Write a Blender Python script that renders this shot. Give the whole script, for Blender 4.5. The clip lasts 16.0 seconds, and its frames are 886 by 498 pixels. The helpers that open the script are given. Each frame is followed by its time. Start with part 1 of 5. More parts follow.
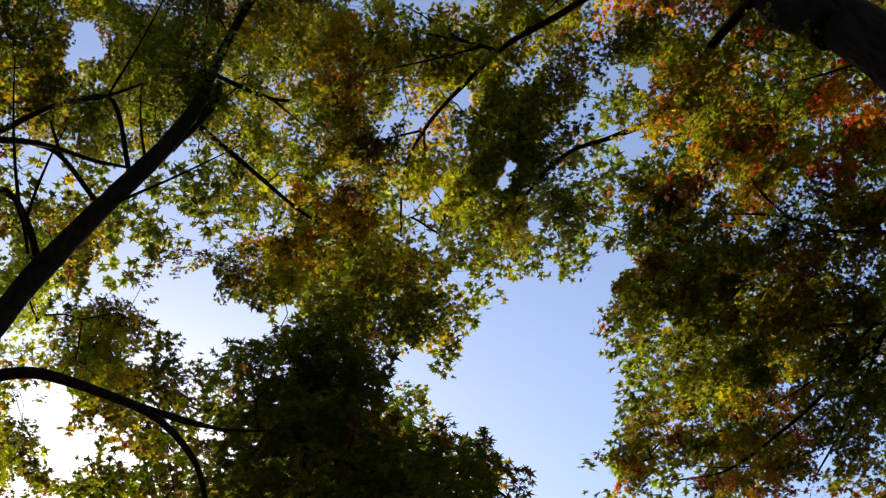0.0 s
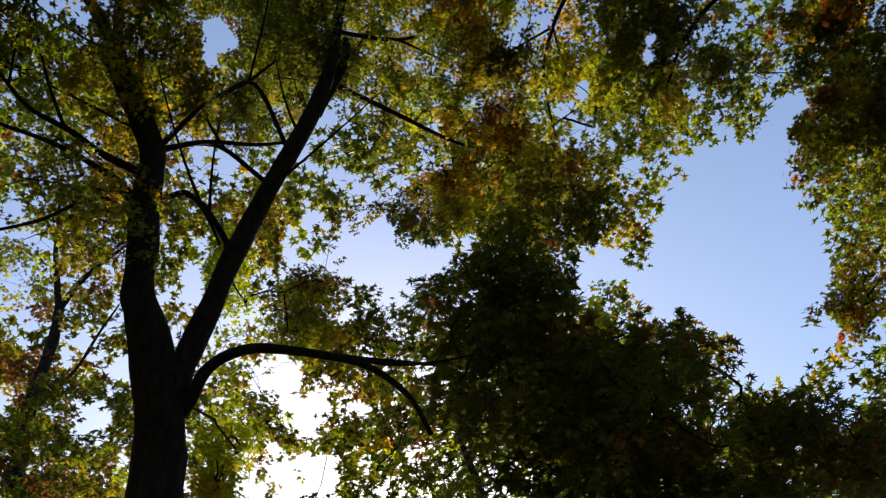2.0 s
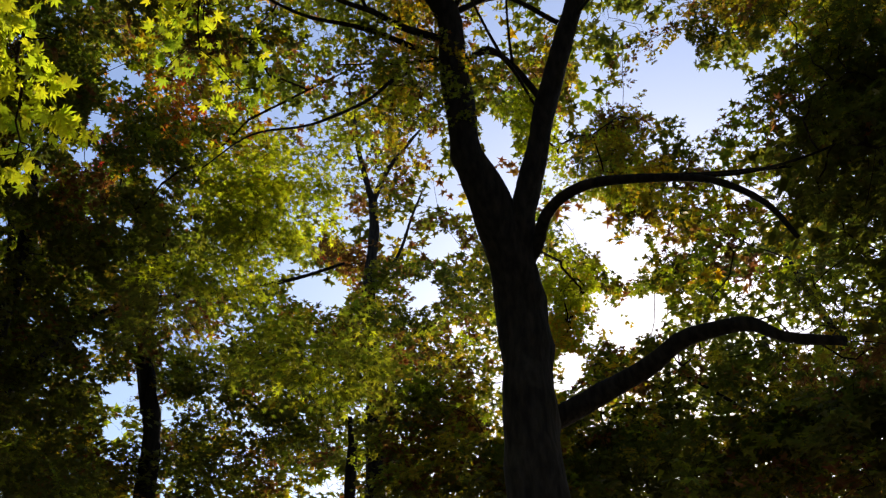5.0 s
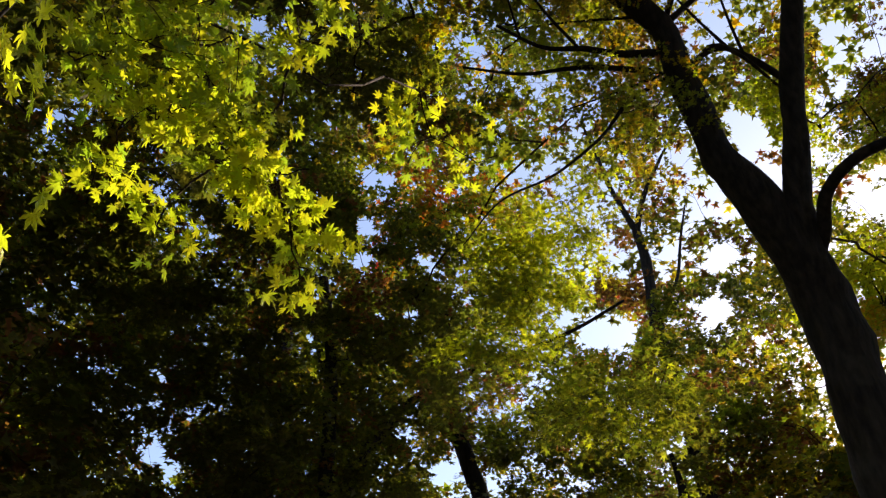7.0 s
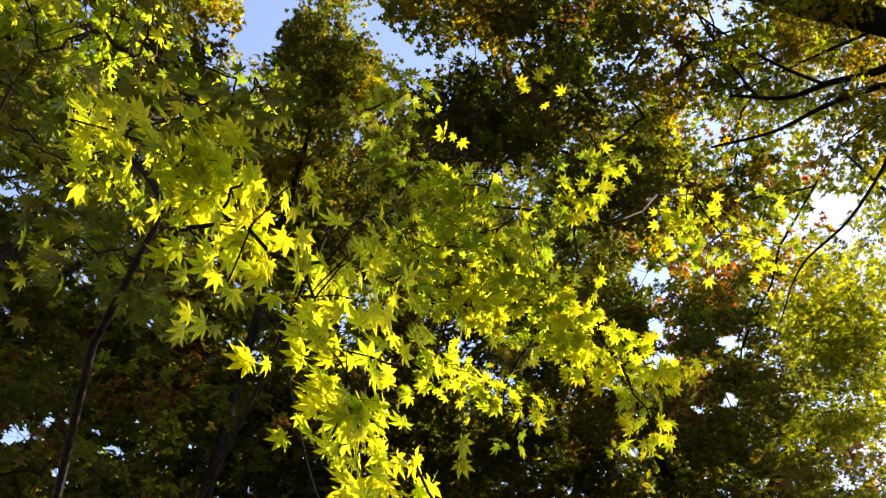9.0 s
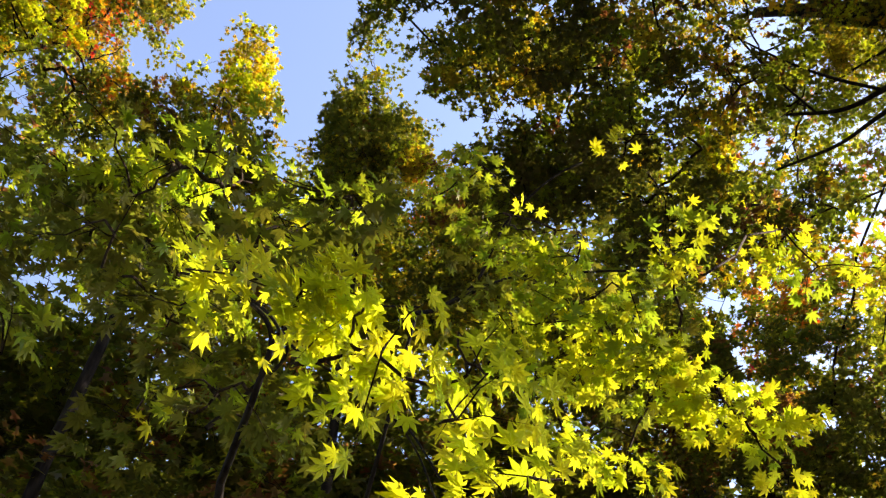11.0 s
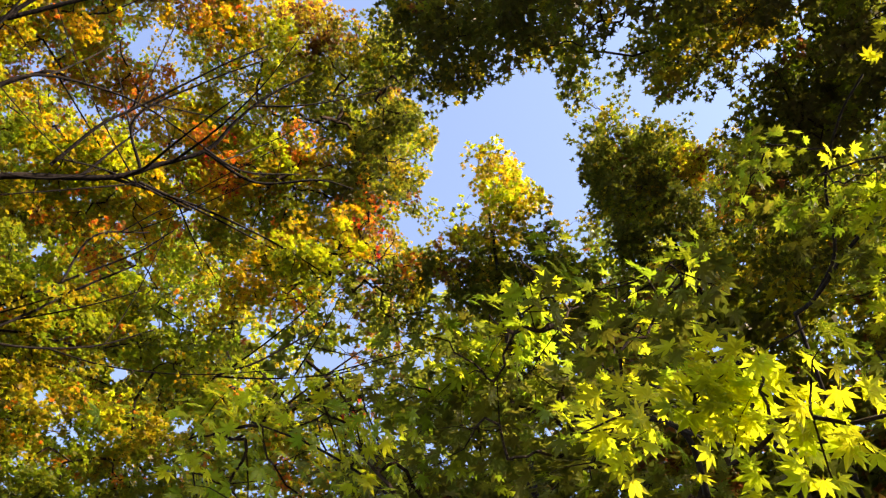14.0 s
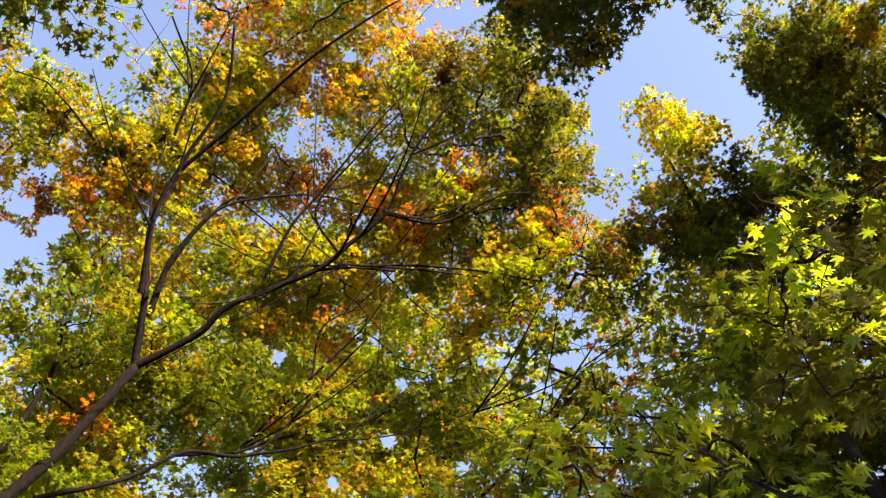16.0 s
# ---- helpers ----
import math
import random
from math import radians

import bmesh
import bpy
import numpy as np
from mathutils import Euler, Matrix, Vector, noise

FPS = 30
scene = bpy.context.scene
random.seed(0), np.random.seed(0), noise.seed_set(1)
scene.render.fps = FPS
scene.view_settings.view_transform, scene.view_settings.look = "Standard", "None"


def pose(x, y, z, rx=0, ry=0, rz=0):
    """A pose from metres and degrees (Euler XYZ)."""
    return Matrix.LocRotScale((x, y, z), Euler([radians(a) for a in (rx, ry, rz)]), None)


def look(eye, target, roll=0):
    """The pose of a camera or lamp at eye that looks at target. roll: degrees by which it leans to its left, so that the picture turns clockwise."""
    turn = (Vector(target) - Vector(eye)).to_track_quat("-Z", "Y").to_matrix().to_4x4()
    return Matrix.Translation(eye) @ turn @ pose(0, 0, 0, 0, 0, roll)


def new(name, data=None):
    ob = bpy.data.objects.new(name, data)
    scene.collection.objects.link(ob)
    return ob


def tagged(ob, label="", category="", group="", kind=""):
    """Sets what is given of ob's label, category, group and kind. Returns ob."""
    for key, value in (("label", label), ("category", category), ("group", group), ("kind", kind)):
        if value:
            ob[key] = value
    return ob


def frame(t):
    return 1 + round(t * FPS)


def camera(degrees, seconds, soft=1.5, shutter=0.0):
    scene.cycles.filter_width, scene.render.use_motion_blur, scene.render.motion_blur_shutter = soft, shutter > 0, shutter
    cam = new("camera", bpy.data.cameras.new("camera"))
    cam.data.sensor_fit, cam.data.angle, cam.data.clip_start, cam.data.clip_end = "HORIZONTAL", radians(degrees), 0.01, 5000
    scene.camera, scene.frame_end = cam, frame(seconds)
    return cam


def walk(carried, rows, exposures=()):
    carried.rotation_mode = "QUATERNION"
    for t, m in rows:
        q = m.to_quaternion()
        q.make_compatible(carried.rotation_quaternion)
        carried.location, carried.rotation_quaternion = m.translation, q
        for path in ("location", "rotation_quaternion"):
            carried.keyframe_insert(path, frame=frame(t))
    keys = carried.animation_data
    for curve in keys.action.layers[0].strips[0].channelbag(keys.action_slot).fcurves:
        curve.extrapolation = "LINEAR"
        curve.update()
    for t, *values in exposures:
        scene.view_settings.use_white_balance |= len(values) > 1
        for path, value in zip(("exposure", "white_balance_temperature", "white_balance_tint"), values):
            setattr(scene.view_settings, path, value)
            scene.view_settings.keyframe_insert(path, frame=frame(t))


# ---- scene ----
cam = camera(54.11, 16.0, 1.3)
PATH = [
    (0, (0.003, 0.003, 1.602), (0.003, 1.216, 3.193), -9.96),
    (0.5, (0.034, -0.004, 1.599), (0.001, 1.179, 3.211), -10.57),
    (1, (0.075, -0.001, 1.596), (-0.056, 1.197, 3.192), -10.45),
    (1.5, (0.127, 0.017, 1.601), (-0.166, 1.242, 3.155), -9.08),
    (2, (0.088, 0.037, 1.579), (-0.360, 1.269, 3.089), -8.50),
    (2.5, (-0.012, 0.014, 1.553), (-0.609, 1.241, 3.015), -6.88),
    (3, (-0.072, -0.056, 1.546), (-0.807, 1.118, 2.989), -5.42),
    (3.5, (-0.121, -0.043, 1.536), (-0.965, 1.104, 2.940), -4.55),
    (3.7, (-0.146, -0.038, 1.529), (-1.035, 1.108, 2.906), -4.53),
    (5.8, (-0.331, 0.003, 1.503), (-1.535, 0.914, 2.815), 1.71),
    (6, (-0.329, -0.005, 1.507), (-1.564, 0.845, 2.830), 1.78),
    (6.5, (-0.298, 0.005, 1.519), (-1.596, 0.680, 2.882), 1.64),
    (7, (-0.294, 0.019, 1.533), (-1.647, 0.496, 2.927), 2.08),
    (7.5, (-0.278, -0.009, 1.548), (-1.680, 0.192, 2.960), 2.90),
    (8, (-0.265, -0.076, 1.560), (-1.642, -0.065, 3.011), 2.49),
    (8.5, (-0.254, -0.131, 1.558), (-1.593, -0.227, 3.040), 2.87),
    (9, (-0.213, -0.144, 1.577), (-1.472, -0.288, 3.125), 3.13),
    (9.5, (-0.194, -0.158, 1.585), (-1.397, -0.331, 3.174), 3.60),
    (9.7, (-0.194, -0.173, 1.586), (-1.381, -0.366, 3.184), 3.78),
    (11.8, (-0.126, -0.278, 1.712), (-1.244, -0.600, 3.339), -4.41),
    (12, (-0.143, -0.253, 1.717), (-1.235, -0.620, 3.352), -4.63),
    (12.5, (-0.160, -0.235, 1.720), (-1.171, -0.747, 3.368), -3.72),
    (13, (-0.127, -0.242, 1.744), (-1.037, -0.835, 3.423), -4.86),
    (13.5, (-0.109, -0.245, 1.749), (-0.922, -0.924, 3.445), -5.20),
    (14, (-0.075, -0.233, 1.751), (-0.769, -1.012, 3.458), -4.11),
    (14.5, (-0.078, -0.270, 1.745), (-0.708, -1.125, 3.440), -4.54),
    (15, (-0.036, -0.276, 1.742), (-0.597, -1.176, 3.437), -4.56),
    (15.5, (0.013, -0.259, 1.747), (-0.445, -1.186, 3.459), -5.30),
    (16, (0.048, -0.241, 1.752), (-0.264, -1.205, 3.476), -5.63),
]
walk(cam, [(t, look(eye, target, roll)) for t, eye, target, roll in PATH],
     [(t, stops, warm, tint) for t, stops, warm, tint in ((0, 0.78, 6930, 17), (1, 0.90, 6930, 18), (2, 0.55, 6730, 14), (2.5, 0.46, 6630, 13), (3, 0.52, 6780, 14), (3.7, 0.54, 6830, 15), (6, 0.85, 7030, 18), (7, 1.05, 7180, 20),
     (8, 1.60, 7330, 23), (9, 1.82, 7330, 24), (9.7, 1.87, 7330, 24), (12, 1.85, 7280, 23), (14, 1.97, 7480, 25), (16, 1.95, 7530, 26))])

# ---- daylight: low autumn sun behind the big maple ----
SUN_AZ, SUN_EL = 29.0, 29.2          # bearing from +y towards -x, height above the horizon
world = bpy.data.worlds.new("sky")
scene.world = world
world.use_nodes = True
wn = world.node_tree.nodes
sky = wn.new("ShaderNodeTexSky")
sky.sky_type = "NISHITA"
sky.sun_disc = False
sky.sun_elevation = radians(SUN_EL)
sky.sun_rotation = radians(-SUN_AZ)
sky.dust_density, sky.ozone_density, sky.air_density = 0.5, 1.6, 1.0
wn["Background"].inputs["Strength"].default_value = 0.15
world.node_tree.links.new(sky.outputs[0], wn["Background"].inputs["Color"])


def spot(az, el, d):
    """A place by bearing (degrees, from +y towards -x), height angle and distance from where the viewer stands."""
    a, e = radians(az), radians(el)
    return Vector((-math.sin(a) * math.cos(e) * d, math.cos(a) * math.cos(e) * d, 1.6 + math.sin(e) * d))


SUN_WAY = (spot(SUN_AZ, SUN_EL, 1.0) - Vector((0, 0, 1.6))).normalized()
sun_data = bpy.data.lights.new("sun", "SUN")
sun_data.energy, sun_data.angle, sun_data.color = 4.0, radians(0.53), (1.0, 0.91, 0.76)
sun = new("sun", sun_data)
sun.matrix_world = look(SUN_WAY * 60, (0, 0, 0))

# ---- materials ----


def node_material(name):
    m = bpy.data.materials.new(name)
    m.use_nodes = True
    m.node_tree.nodes.clear()
    return m, m.node_tree.nodes, m.node_tree.links


def leaf_material(name, front, through_colour, spread=0.25, gloss=0.07):
    """A thin leaf: it reflects, lets light through and shines a little; every leaf differs."""
    m, n, l = node_material(name)
    out, geo = n.new("ShaderNodeOutputMaterial"), n.new("ShaderNodeNewGeometry")
    info = n.new("ShaderNodeObjectInfo")
    rnd = n.new("ShaderNodeMath")
    rnd.operation = "ADD"
    l.new(geo.outputs["Random Per Island"], rnd.inputs[0])
    l.new(info.outputs["Random"], rnd.inputs[1])
    frac = n.new("ShaderNodeMath")
    frac.operation = "FRACT"
    l.new(rnd.outputs[0], frac.inputs[0])
    white = n.new("ShaderNodeTexWhiteNoise")
    white.noise_dimensions = "1D"
    l.new(frac.outputs[0], white.inputs["W"])
    big, fine = n.new("ShaderNodeTexNoise"), n.new("ShaderNodeTexNoise")
    big.inputs["Scale"].default_value, fine.inputs["Scale"].default_value = 0.9, 55.0
    for tex in (big, fine):
        l.new(geo.outputs["Position"], tex.inputs["Vector"])
    shades = []
    for colour in (front, through_colour):
        hsv = n.new("ShaderNodeHueSaturation")
        hsv.inputs["Color"].default_value = (*colour, 1)
        hue = n.new("ShaderNodeMapRange")
        hue.inputs["To Min"].default_value, hue.inputs["To Max"].default_value = 0.5 - spread * 0.12, 0.5 + spread * 0.12
        l.new(white.outputs["Value"], hue.inputs["Value"])
        l.new(hue.outputs[0], hsv.inputs["Hue"])
        val = n.new("ShaderNodeMapRange")
        val.inputs["To Min"].default_value, val.inputs["To Max"].default_value = 1 - spread * 2.2, 1 + spread * 2.2
        mix = n.new("ShaderNodeMath")
        mix.operation = "MULTIPLY_ADD"
        mix.inputs[1].default_value = 0.5
        l.new(frac.outputs[0], mix.inputs[0])
        half = n.new("ShaderNodeMath")
        half.operation = "MULTIPLY"
        half.inputs[1].default_value = 0.25
        both = n.new("ShaderNodeMath")
        both.operation = "ADD"
        l.new(big.outputs["Fac"], both.inputs[0])
        l.new(fine.outputs["Fac"], both.inputs[1])
        l.new(both.outputs[0], half.inputs[0])
        l.new(half.outputs[0], mix.inputs[2])
        l.new(mix.outputs[0], val.inputs["Value"])
        l.new(val.outputs[0], hsv.inputs["Value"])
        shades.append(hsv.outputs[0])
    dif, tra, glo = n.new("ShaderNodeBsdfDiffuse"), n.new("ShaderNodeBsdfTranslucent"), n.new("ShaderNodeBsdfGlossy")
    l.new(shades[0], dif.inputs["Color"])
    l.new(shades[1], tra.inputs["Color"])
    glo.inputs["Roughness"].default_value = 0.42
    glo.inputs["Color"].default_value = (0.9, 0.85, 0.75, 1)
    body, coat = n.new("ShaderNodeMixShader"), n.new("ShaderNodeMixShader")
    body.inputs[0].default_value = 0.6
    l.new(dif.outputs[0], body.inputs[1])
    l.new(tra.outputs[0], body.inputs[2])
    coat.inputs[0].default_value = gloss * 0.5
    l.new(body.outputs[0], coat.inputs[1])
    l.new(glo.outputs[0], coat.inputs[2])
    l.new(coat.outputs[0], out.inputs["Surface"])
    return m


LEAF = {
    # the deep green is also used where leaves only stand in shade
    "deep": leaf_material("leaf_deep_shade_green", (0.064, 0.070, 0.014), (0.17, 0.19, 0.016)),
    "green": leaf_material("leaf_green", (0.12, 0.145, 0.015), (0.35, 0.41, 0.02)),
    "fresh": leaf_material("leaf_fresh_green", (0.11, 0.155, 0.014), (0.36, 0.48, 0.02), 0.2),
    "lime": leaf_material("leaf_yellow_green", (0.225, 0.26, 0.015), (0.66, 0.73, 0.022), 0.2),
    "olive": leaf_material("leaf_olive", (0.19, 0.155, 0.016), (0.54, 0.44, 0.02)),
    "gold": leaf_material("leaf_gold", (0.40, 0.25, 0.015), (0.86, 0.58, 0.02)),
    "orange": leaf_material("leaf_orange", (0.42, 0.15, 0.018), (0.86, 0.32, 0.03)),
    "red": leaf_material("leaf_red", (0.36, 0.05, 0.018), (0.80, 0.11, 0.03)),
    "brown": leaf_material("leaf_brown", (0.12, 0.065, 0.022), (0.30, 0.14, 0.03)),
}
LEAF_ORDER = list(LEAF)


def bark_material(name, dark, light, scale=1.0, lichen_colour=(0.06, 0.056, 0.045)):
    m, n, l = node_material(name)
    out, bsdf = n.new("ShaderNodeOutputMaterial"), n.new("ShaderNodeBsdfPrincipled")
    tc, mp = n.new("ShaderNodeTexCoord"), n.new("ShaderNodeMapping")
    mp.inputs["Scale"].default_value = (14 * scale, 14 * scale, 3.2 * scale)
    l.new(tc.outputs["Object"], mp.inputs["Vector"])
    streak, patch = n.new("ShaderNodeTexNoise"), n.new("ShaderNodeTexNoise")
    streak.inputs["Scale"].default_value, streak.inputs["Detail"].default_value = 2.2, 8
    patch.inputs["Scale"].default_value, patch.inputs["Detail"].default_value = 3.0, 4
    l.new(mp.outputs[0], streak.inputs["Vector"])
    l.new(tc.outputs["Object"], patch.inputs["Vector"])
    ramp, lichen = n.new("ShaderNodeValToRGB"), n.new("ShaderNodeMixRGB")
    ramp.color_ramp.elements[0].color, ramp.color_ramp.elements[1].color = (*dark, 1), (*light, 1)
    ramp.color_ramp.elements[0].position, ramp.color_ramp.elements[1].position = 0.36, 0.68
    l.new(streak.outputs["Fac"], ramp.inputs["Fac"])
    spots = n.new("ShaderNodeMapRange")
    spots.inputs["From Min"].default_value, spots.inputs["From Max"].default_value = 0.60, 0.72
    spots.inputs["To Max"].default_value = 0.45
    l.new(patch.outputs["Fac"], spots.inputs["Value"])
    l.new(spots.outputs[0], lichen.inputs["Fac"])
    l.new(ramp.outputs[0], lichen.inputs["Color1"])
    lichen.inputs["Color2"].default_value = (*lichen_colour, 1)
    l.new(lichen.outputs[0], bsdf.inputs["Base Color"])
    bsdf.inputs["Roughness"].default_value = 0.9
    bsdf.inputs["Specular IOR Level"].default_value = 0.2
    bump = n.new("ShaderNodeBump")
    bump.inputs["Strength"].default_value, bump.inputs["Distance"].default_value = 0.7, 0.02
    l.new(streak.outputs["Fac"], bump.inputs["Height"])
    l.new(bump.outputs[0], bsdf.inputs["Normal"])
    l.new(bsdf.outputs[0], out.inputs["Surface"])
    return m


# near-black: the silhouette and the leaves' shade are put into these bark colours
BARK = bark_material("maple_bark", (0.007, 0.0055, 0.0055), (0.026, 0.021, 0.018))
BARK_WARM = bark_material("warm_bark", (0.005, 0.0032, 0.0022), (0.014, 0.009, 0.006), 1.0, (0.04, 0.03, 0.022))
TWIG = bark_material("twig_bark", (0.014, 0.009, 0.006), (0.05, 0.03, 0.018), 3.0)


def ground_material():
    m, n, l = node_material("leaf_litter")
    out, bsdf = n.new("ShaderNodeOutputMaterial"), n.new("ShaderNodeBsdfPrincipled")
    tc = n.new("ShaderNodeTexCoord")
    vor, big = n.new("ShaderNodeTexVoronoi"), n.new("ShaderNodeTexNoise")
    vor.inputs["Scale"].default_value, big.inputs["Scale"].default_value = 14.0, 0.6
    for tex in (vor, big):
        l.new(tc.outputs["Object"], tex.inputs["Vector"])
    ramp, mix = n.new("ShaderNodeValToRGB"), n.new("ShaderNodeMixRGB")
    ramp.color_ramp.elements[0].color, ramp.color_ramp.elements[1].color = (0.05, 0.032, 0.018, 1), (0.17, 0.085, 0.03, 1)
    l.new(vor.outputs["Color"], ramp.inputs["Fac"])
    l.new(big.outputs["Fac"], mix.inputs["Fac"])
    l.new(ramp.outputs[0], mix.inputs["Color1"])
    mix.inputs["Color2"].default_value = (0.05, 0.055, 0.02, 1)
    l.new(mix.outputs[0], bsdf.inputs["Base Color"])
    bsdf.inputs["Roughness"].default_value = 0.95
    bump = n.new("ShaderNodeBump")
    bump.inputs["Distance"].default_value = 0.03
    l.new(vor.outputs["Distance"], bump.inputs["Height"])
    l.new(bump.outputs[0], bsdf.inputs["Normal"])
    l.new(bsdf.outputs[0], out.inputs["Surface"])
    return m


# ---- ground: never in view, added for bounced light ----
gb = bmesh.new()
bmesh.ops.create_grid(gb, x_segments=60, y_segments=60, size=30)
for v in gb.verts:
    v.co.z = 0.12 * noise.noise(v.co * 0.25) * min(1, v.co.length / 6)
    far = max(abs(v.co.x), abs(v.co.y))
    if far > 29.9:
        v.co.x, v.co.y, v.co.z = v.co.x * 80, v.co.y * 80, 0
gm = bpy.data.meshes.new("ground")
gb.to_mesh(gm)
gb.free()
gm.materials.append(ground_material())
tagged(new("ground", gm), "woodland ground strewn with brown fallen leaves", "ground", kind="structure")

# ---- how limbs and leaves are made ----
rng = np.random.default_rng(7)


def tree(name, label, base, category="tree"):
    ob = new(name)
    ob.location = base
    ob.empty_display_size = 0.3
    ob["label"], ob["category"] = label, category
    WOODWORK[ob.name] = []
    return ob


WOODWORK = {}


def link_mesh(name, parent, verts, tris, mats, slots=None, kind="", label="", smooth=False):
    """One mesh part, from arrays of corners and triangles, under a thing."""
    me = bpy.data.meshes.new(name)
    verts = np.asarray(verts, np.float32) - np.array(parent.location, np.float32)
    me.vertices.add(len(verts))
    me.vertices.foreach_set("co", verts.ravel())
    me.loops.add(3 * len(tris))
    me.loops.foreach_set("vertex_index", np.asarray(tris, np.int32).ravel())
    me.polygons.add(len(tris))
    me.polygons.foreach_set("loop_start", np.arange(0, 3 * len(tris), 3, dtype=np.int32))
    me.polygons.foreach_set("loop_total", np.full(len(tris), 3, np.int32))
    for m in mats:
        me.materials.append(m)
    if slots is not None:
        me.polygons.foreach_set("material_index", np.asarray(slots, np.int32))
    if smooth:
        me.polygons.foreach_set("use_smooth", np.ones(len(tris), bool))
    me.update(calc_edges=True)
    me.validate()
    ob = new(name, me)
    ob.parent = parent
    return tagged(ob, label, kind=kind)


def smooth_line(points, steps):
    """A rounded line through the points."""
    p = np.array([points[0], *points, points[-1]], float)
    p[0], p[-1] = 2 * p[1] - p[2], 2 * p[-2] - p[-3]
    out = []
    for i in range(1, len(p) - 2):
        for s in np.linspace(0, 1, steps, endpoint=False):
            a, b, c, d = p[i - 1 : i + 3]
            out.append(0.5 * (2 * b + (c - a) * s + (2 * a - 5 * b + 4 * c - d) * s * s + (3 * b - a - 3 * c + d) * s**3))
    out.append(p[-2])
    return np.array(out)


def tube(line, radii, sides, knobs=0.0):
    """Corners and triangles of a tapered limb along a line."""
    way = np.gradient(line, axis=0)
    way /= np.linalg.norm(way, axis=1)[:, None] + 1e-9
    ref = np.array([0.31, 0.2, 0.93]) if abs(way[0, 2]) < 0.8 else np.array([0.93, 0.3, 0.1])
    side = np.cross(way, ref)
    side /= np.linalg.norm(side, axis=1)[:, None] + 1e-9
    up = np.cross(side, way)
    ang = np.linspace(0, 2 * np.pi, sides, endpoint=False)
    ring = np.cos(ang)[None, :, None] * side[:, None] + np.sin(ang)[None, :, None] * up[:, None]
    r = np.asarray(radii)[:, None] * np.ones(sides)
    if knobs:
        for i in range(len(line)):
            for j in range(sides):
                q = Vector(line[i] + ring[i, j] * 0.25)
                r[i, j] *= 1 + knobs * (noise.noise(q * 3.1) + 0.5 * noise.noise(q * 9.0))
    v = line[:, None] + ring * r[..., None]
    n = len(line)
    i, j = np.meshgrid(np.arange(n - 1), np.arange(sides), indexing="ij")
    a, b = i * sides + j, i * sides + (j + 1) % sides
    c, d = a + sides, b + sides
    t = np.concatenate([np.stack([a, b, d], -1).reshape(-1, 3), np.stack([a, d, c], -1).reshape(-1, 3)])
    v = np.concatenate([v.reshape(-1, 3), line[-1:]])
    k = (n - 1) * sides
    cap = [[k + s, k + (s + 1) % sides, len(v) - 1] for s in range(sides)]
    return v, np.concatenate([t, np.array(cap)])


def limb(owner, name, points, r0, r1, bark=None, girths=None):
    """A trunk, stem or branch, thinning from r0 to r1; small wanderings make it less even."""
    thick = r0 > 0.06
    line = smooth_line(points, 8 if thick else 6)
    s = np.linspace(0, 1, len(line))
    radii = r0 + (r1 - r0) * s ** (0.8 if name != "trunk" else 0.55)
    if girths:
        radii = np.interp(s * (len(points) - 1), range(len(points)), girths)
    wob = np.array([[noise.noise(Vector(p) * 1.7 + Vector((k * 9.1, 0, 0))) for k in range(3)] for p in line])
    line = line + wob * np.minimum(0.35 * radii, 0.03)[:, None] * np.sin(np.pi * np.clip(s * 1.02, 0, 1))[:, None] ** 0.5
    v, t = tube(line, radii, 14 if thick else 8, 0.22 if thick else 0.12)
    WOODWORK[owner.name].append((line, radii))
    return link_mesh(name, owner, v, t, [bark or BARK], smooth=True)


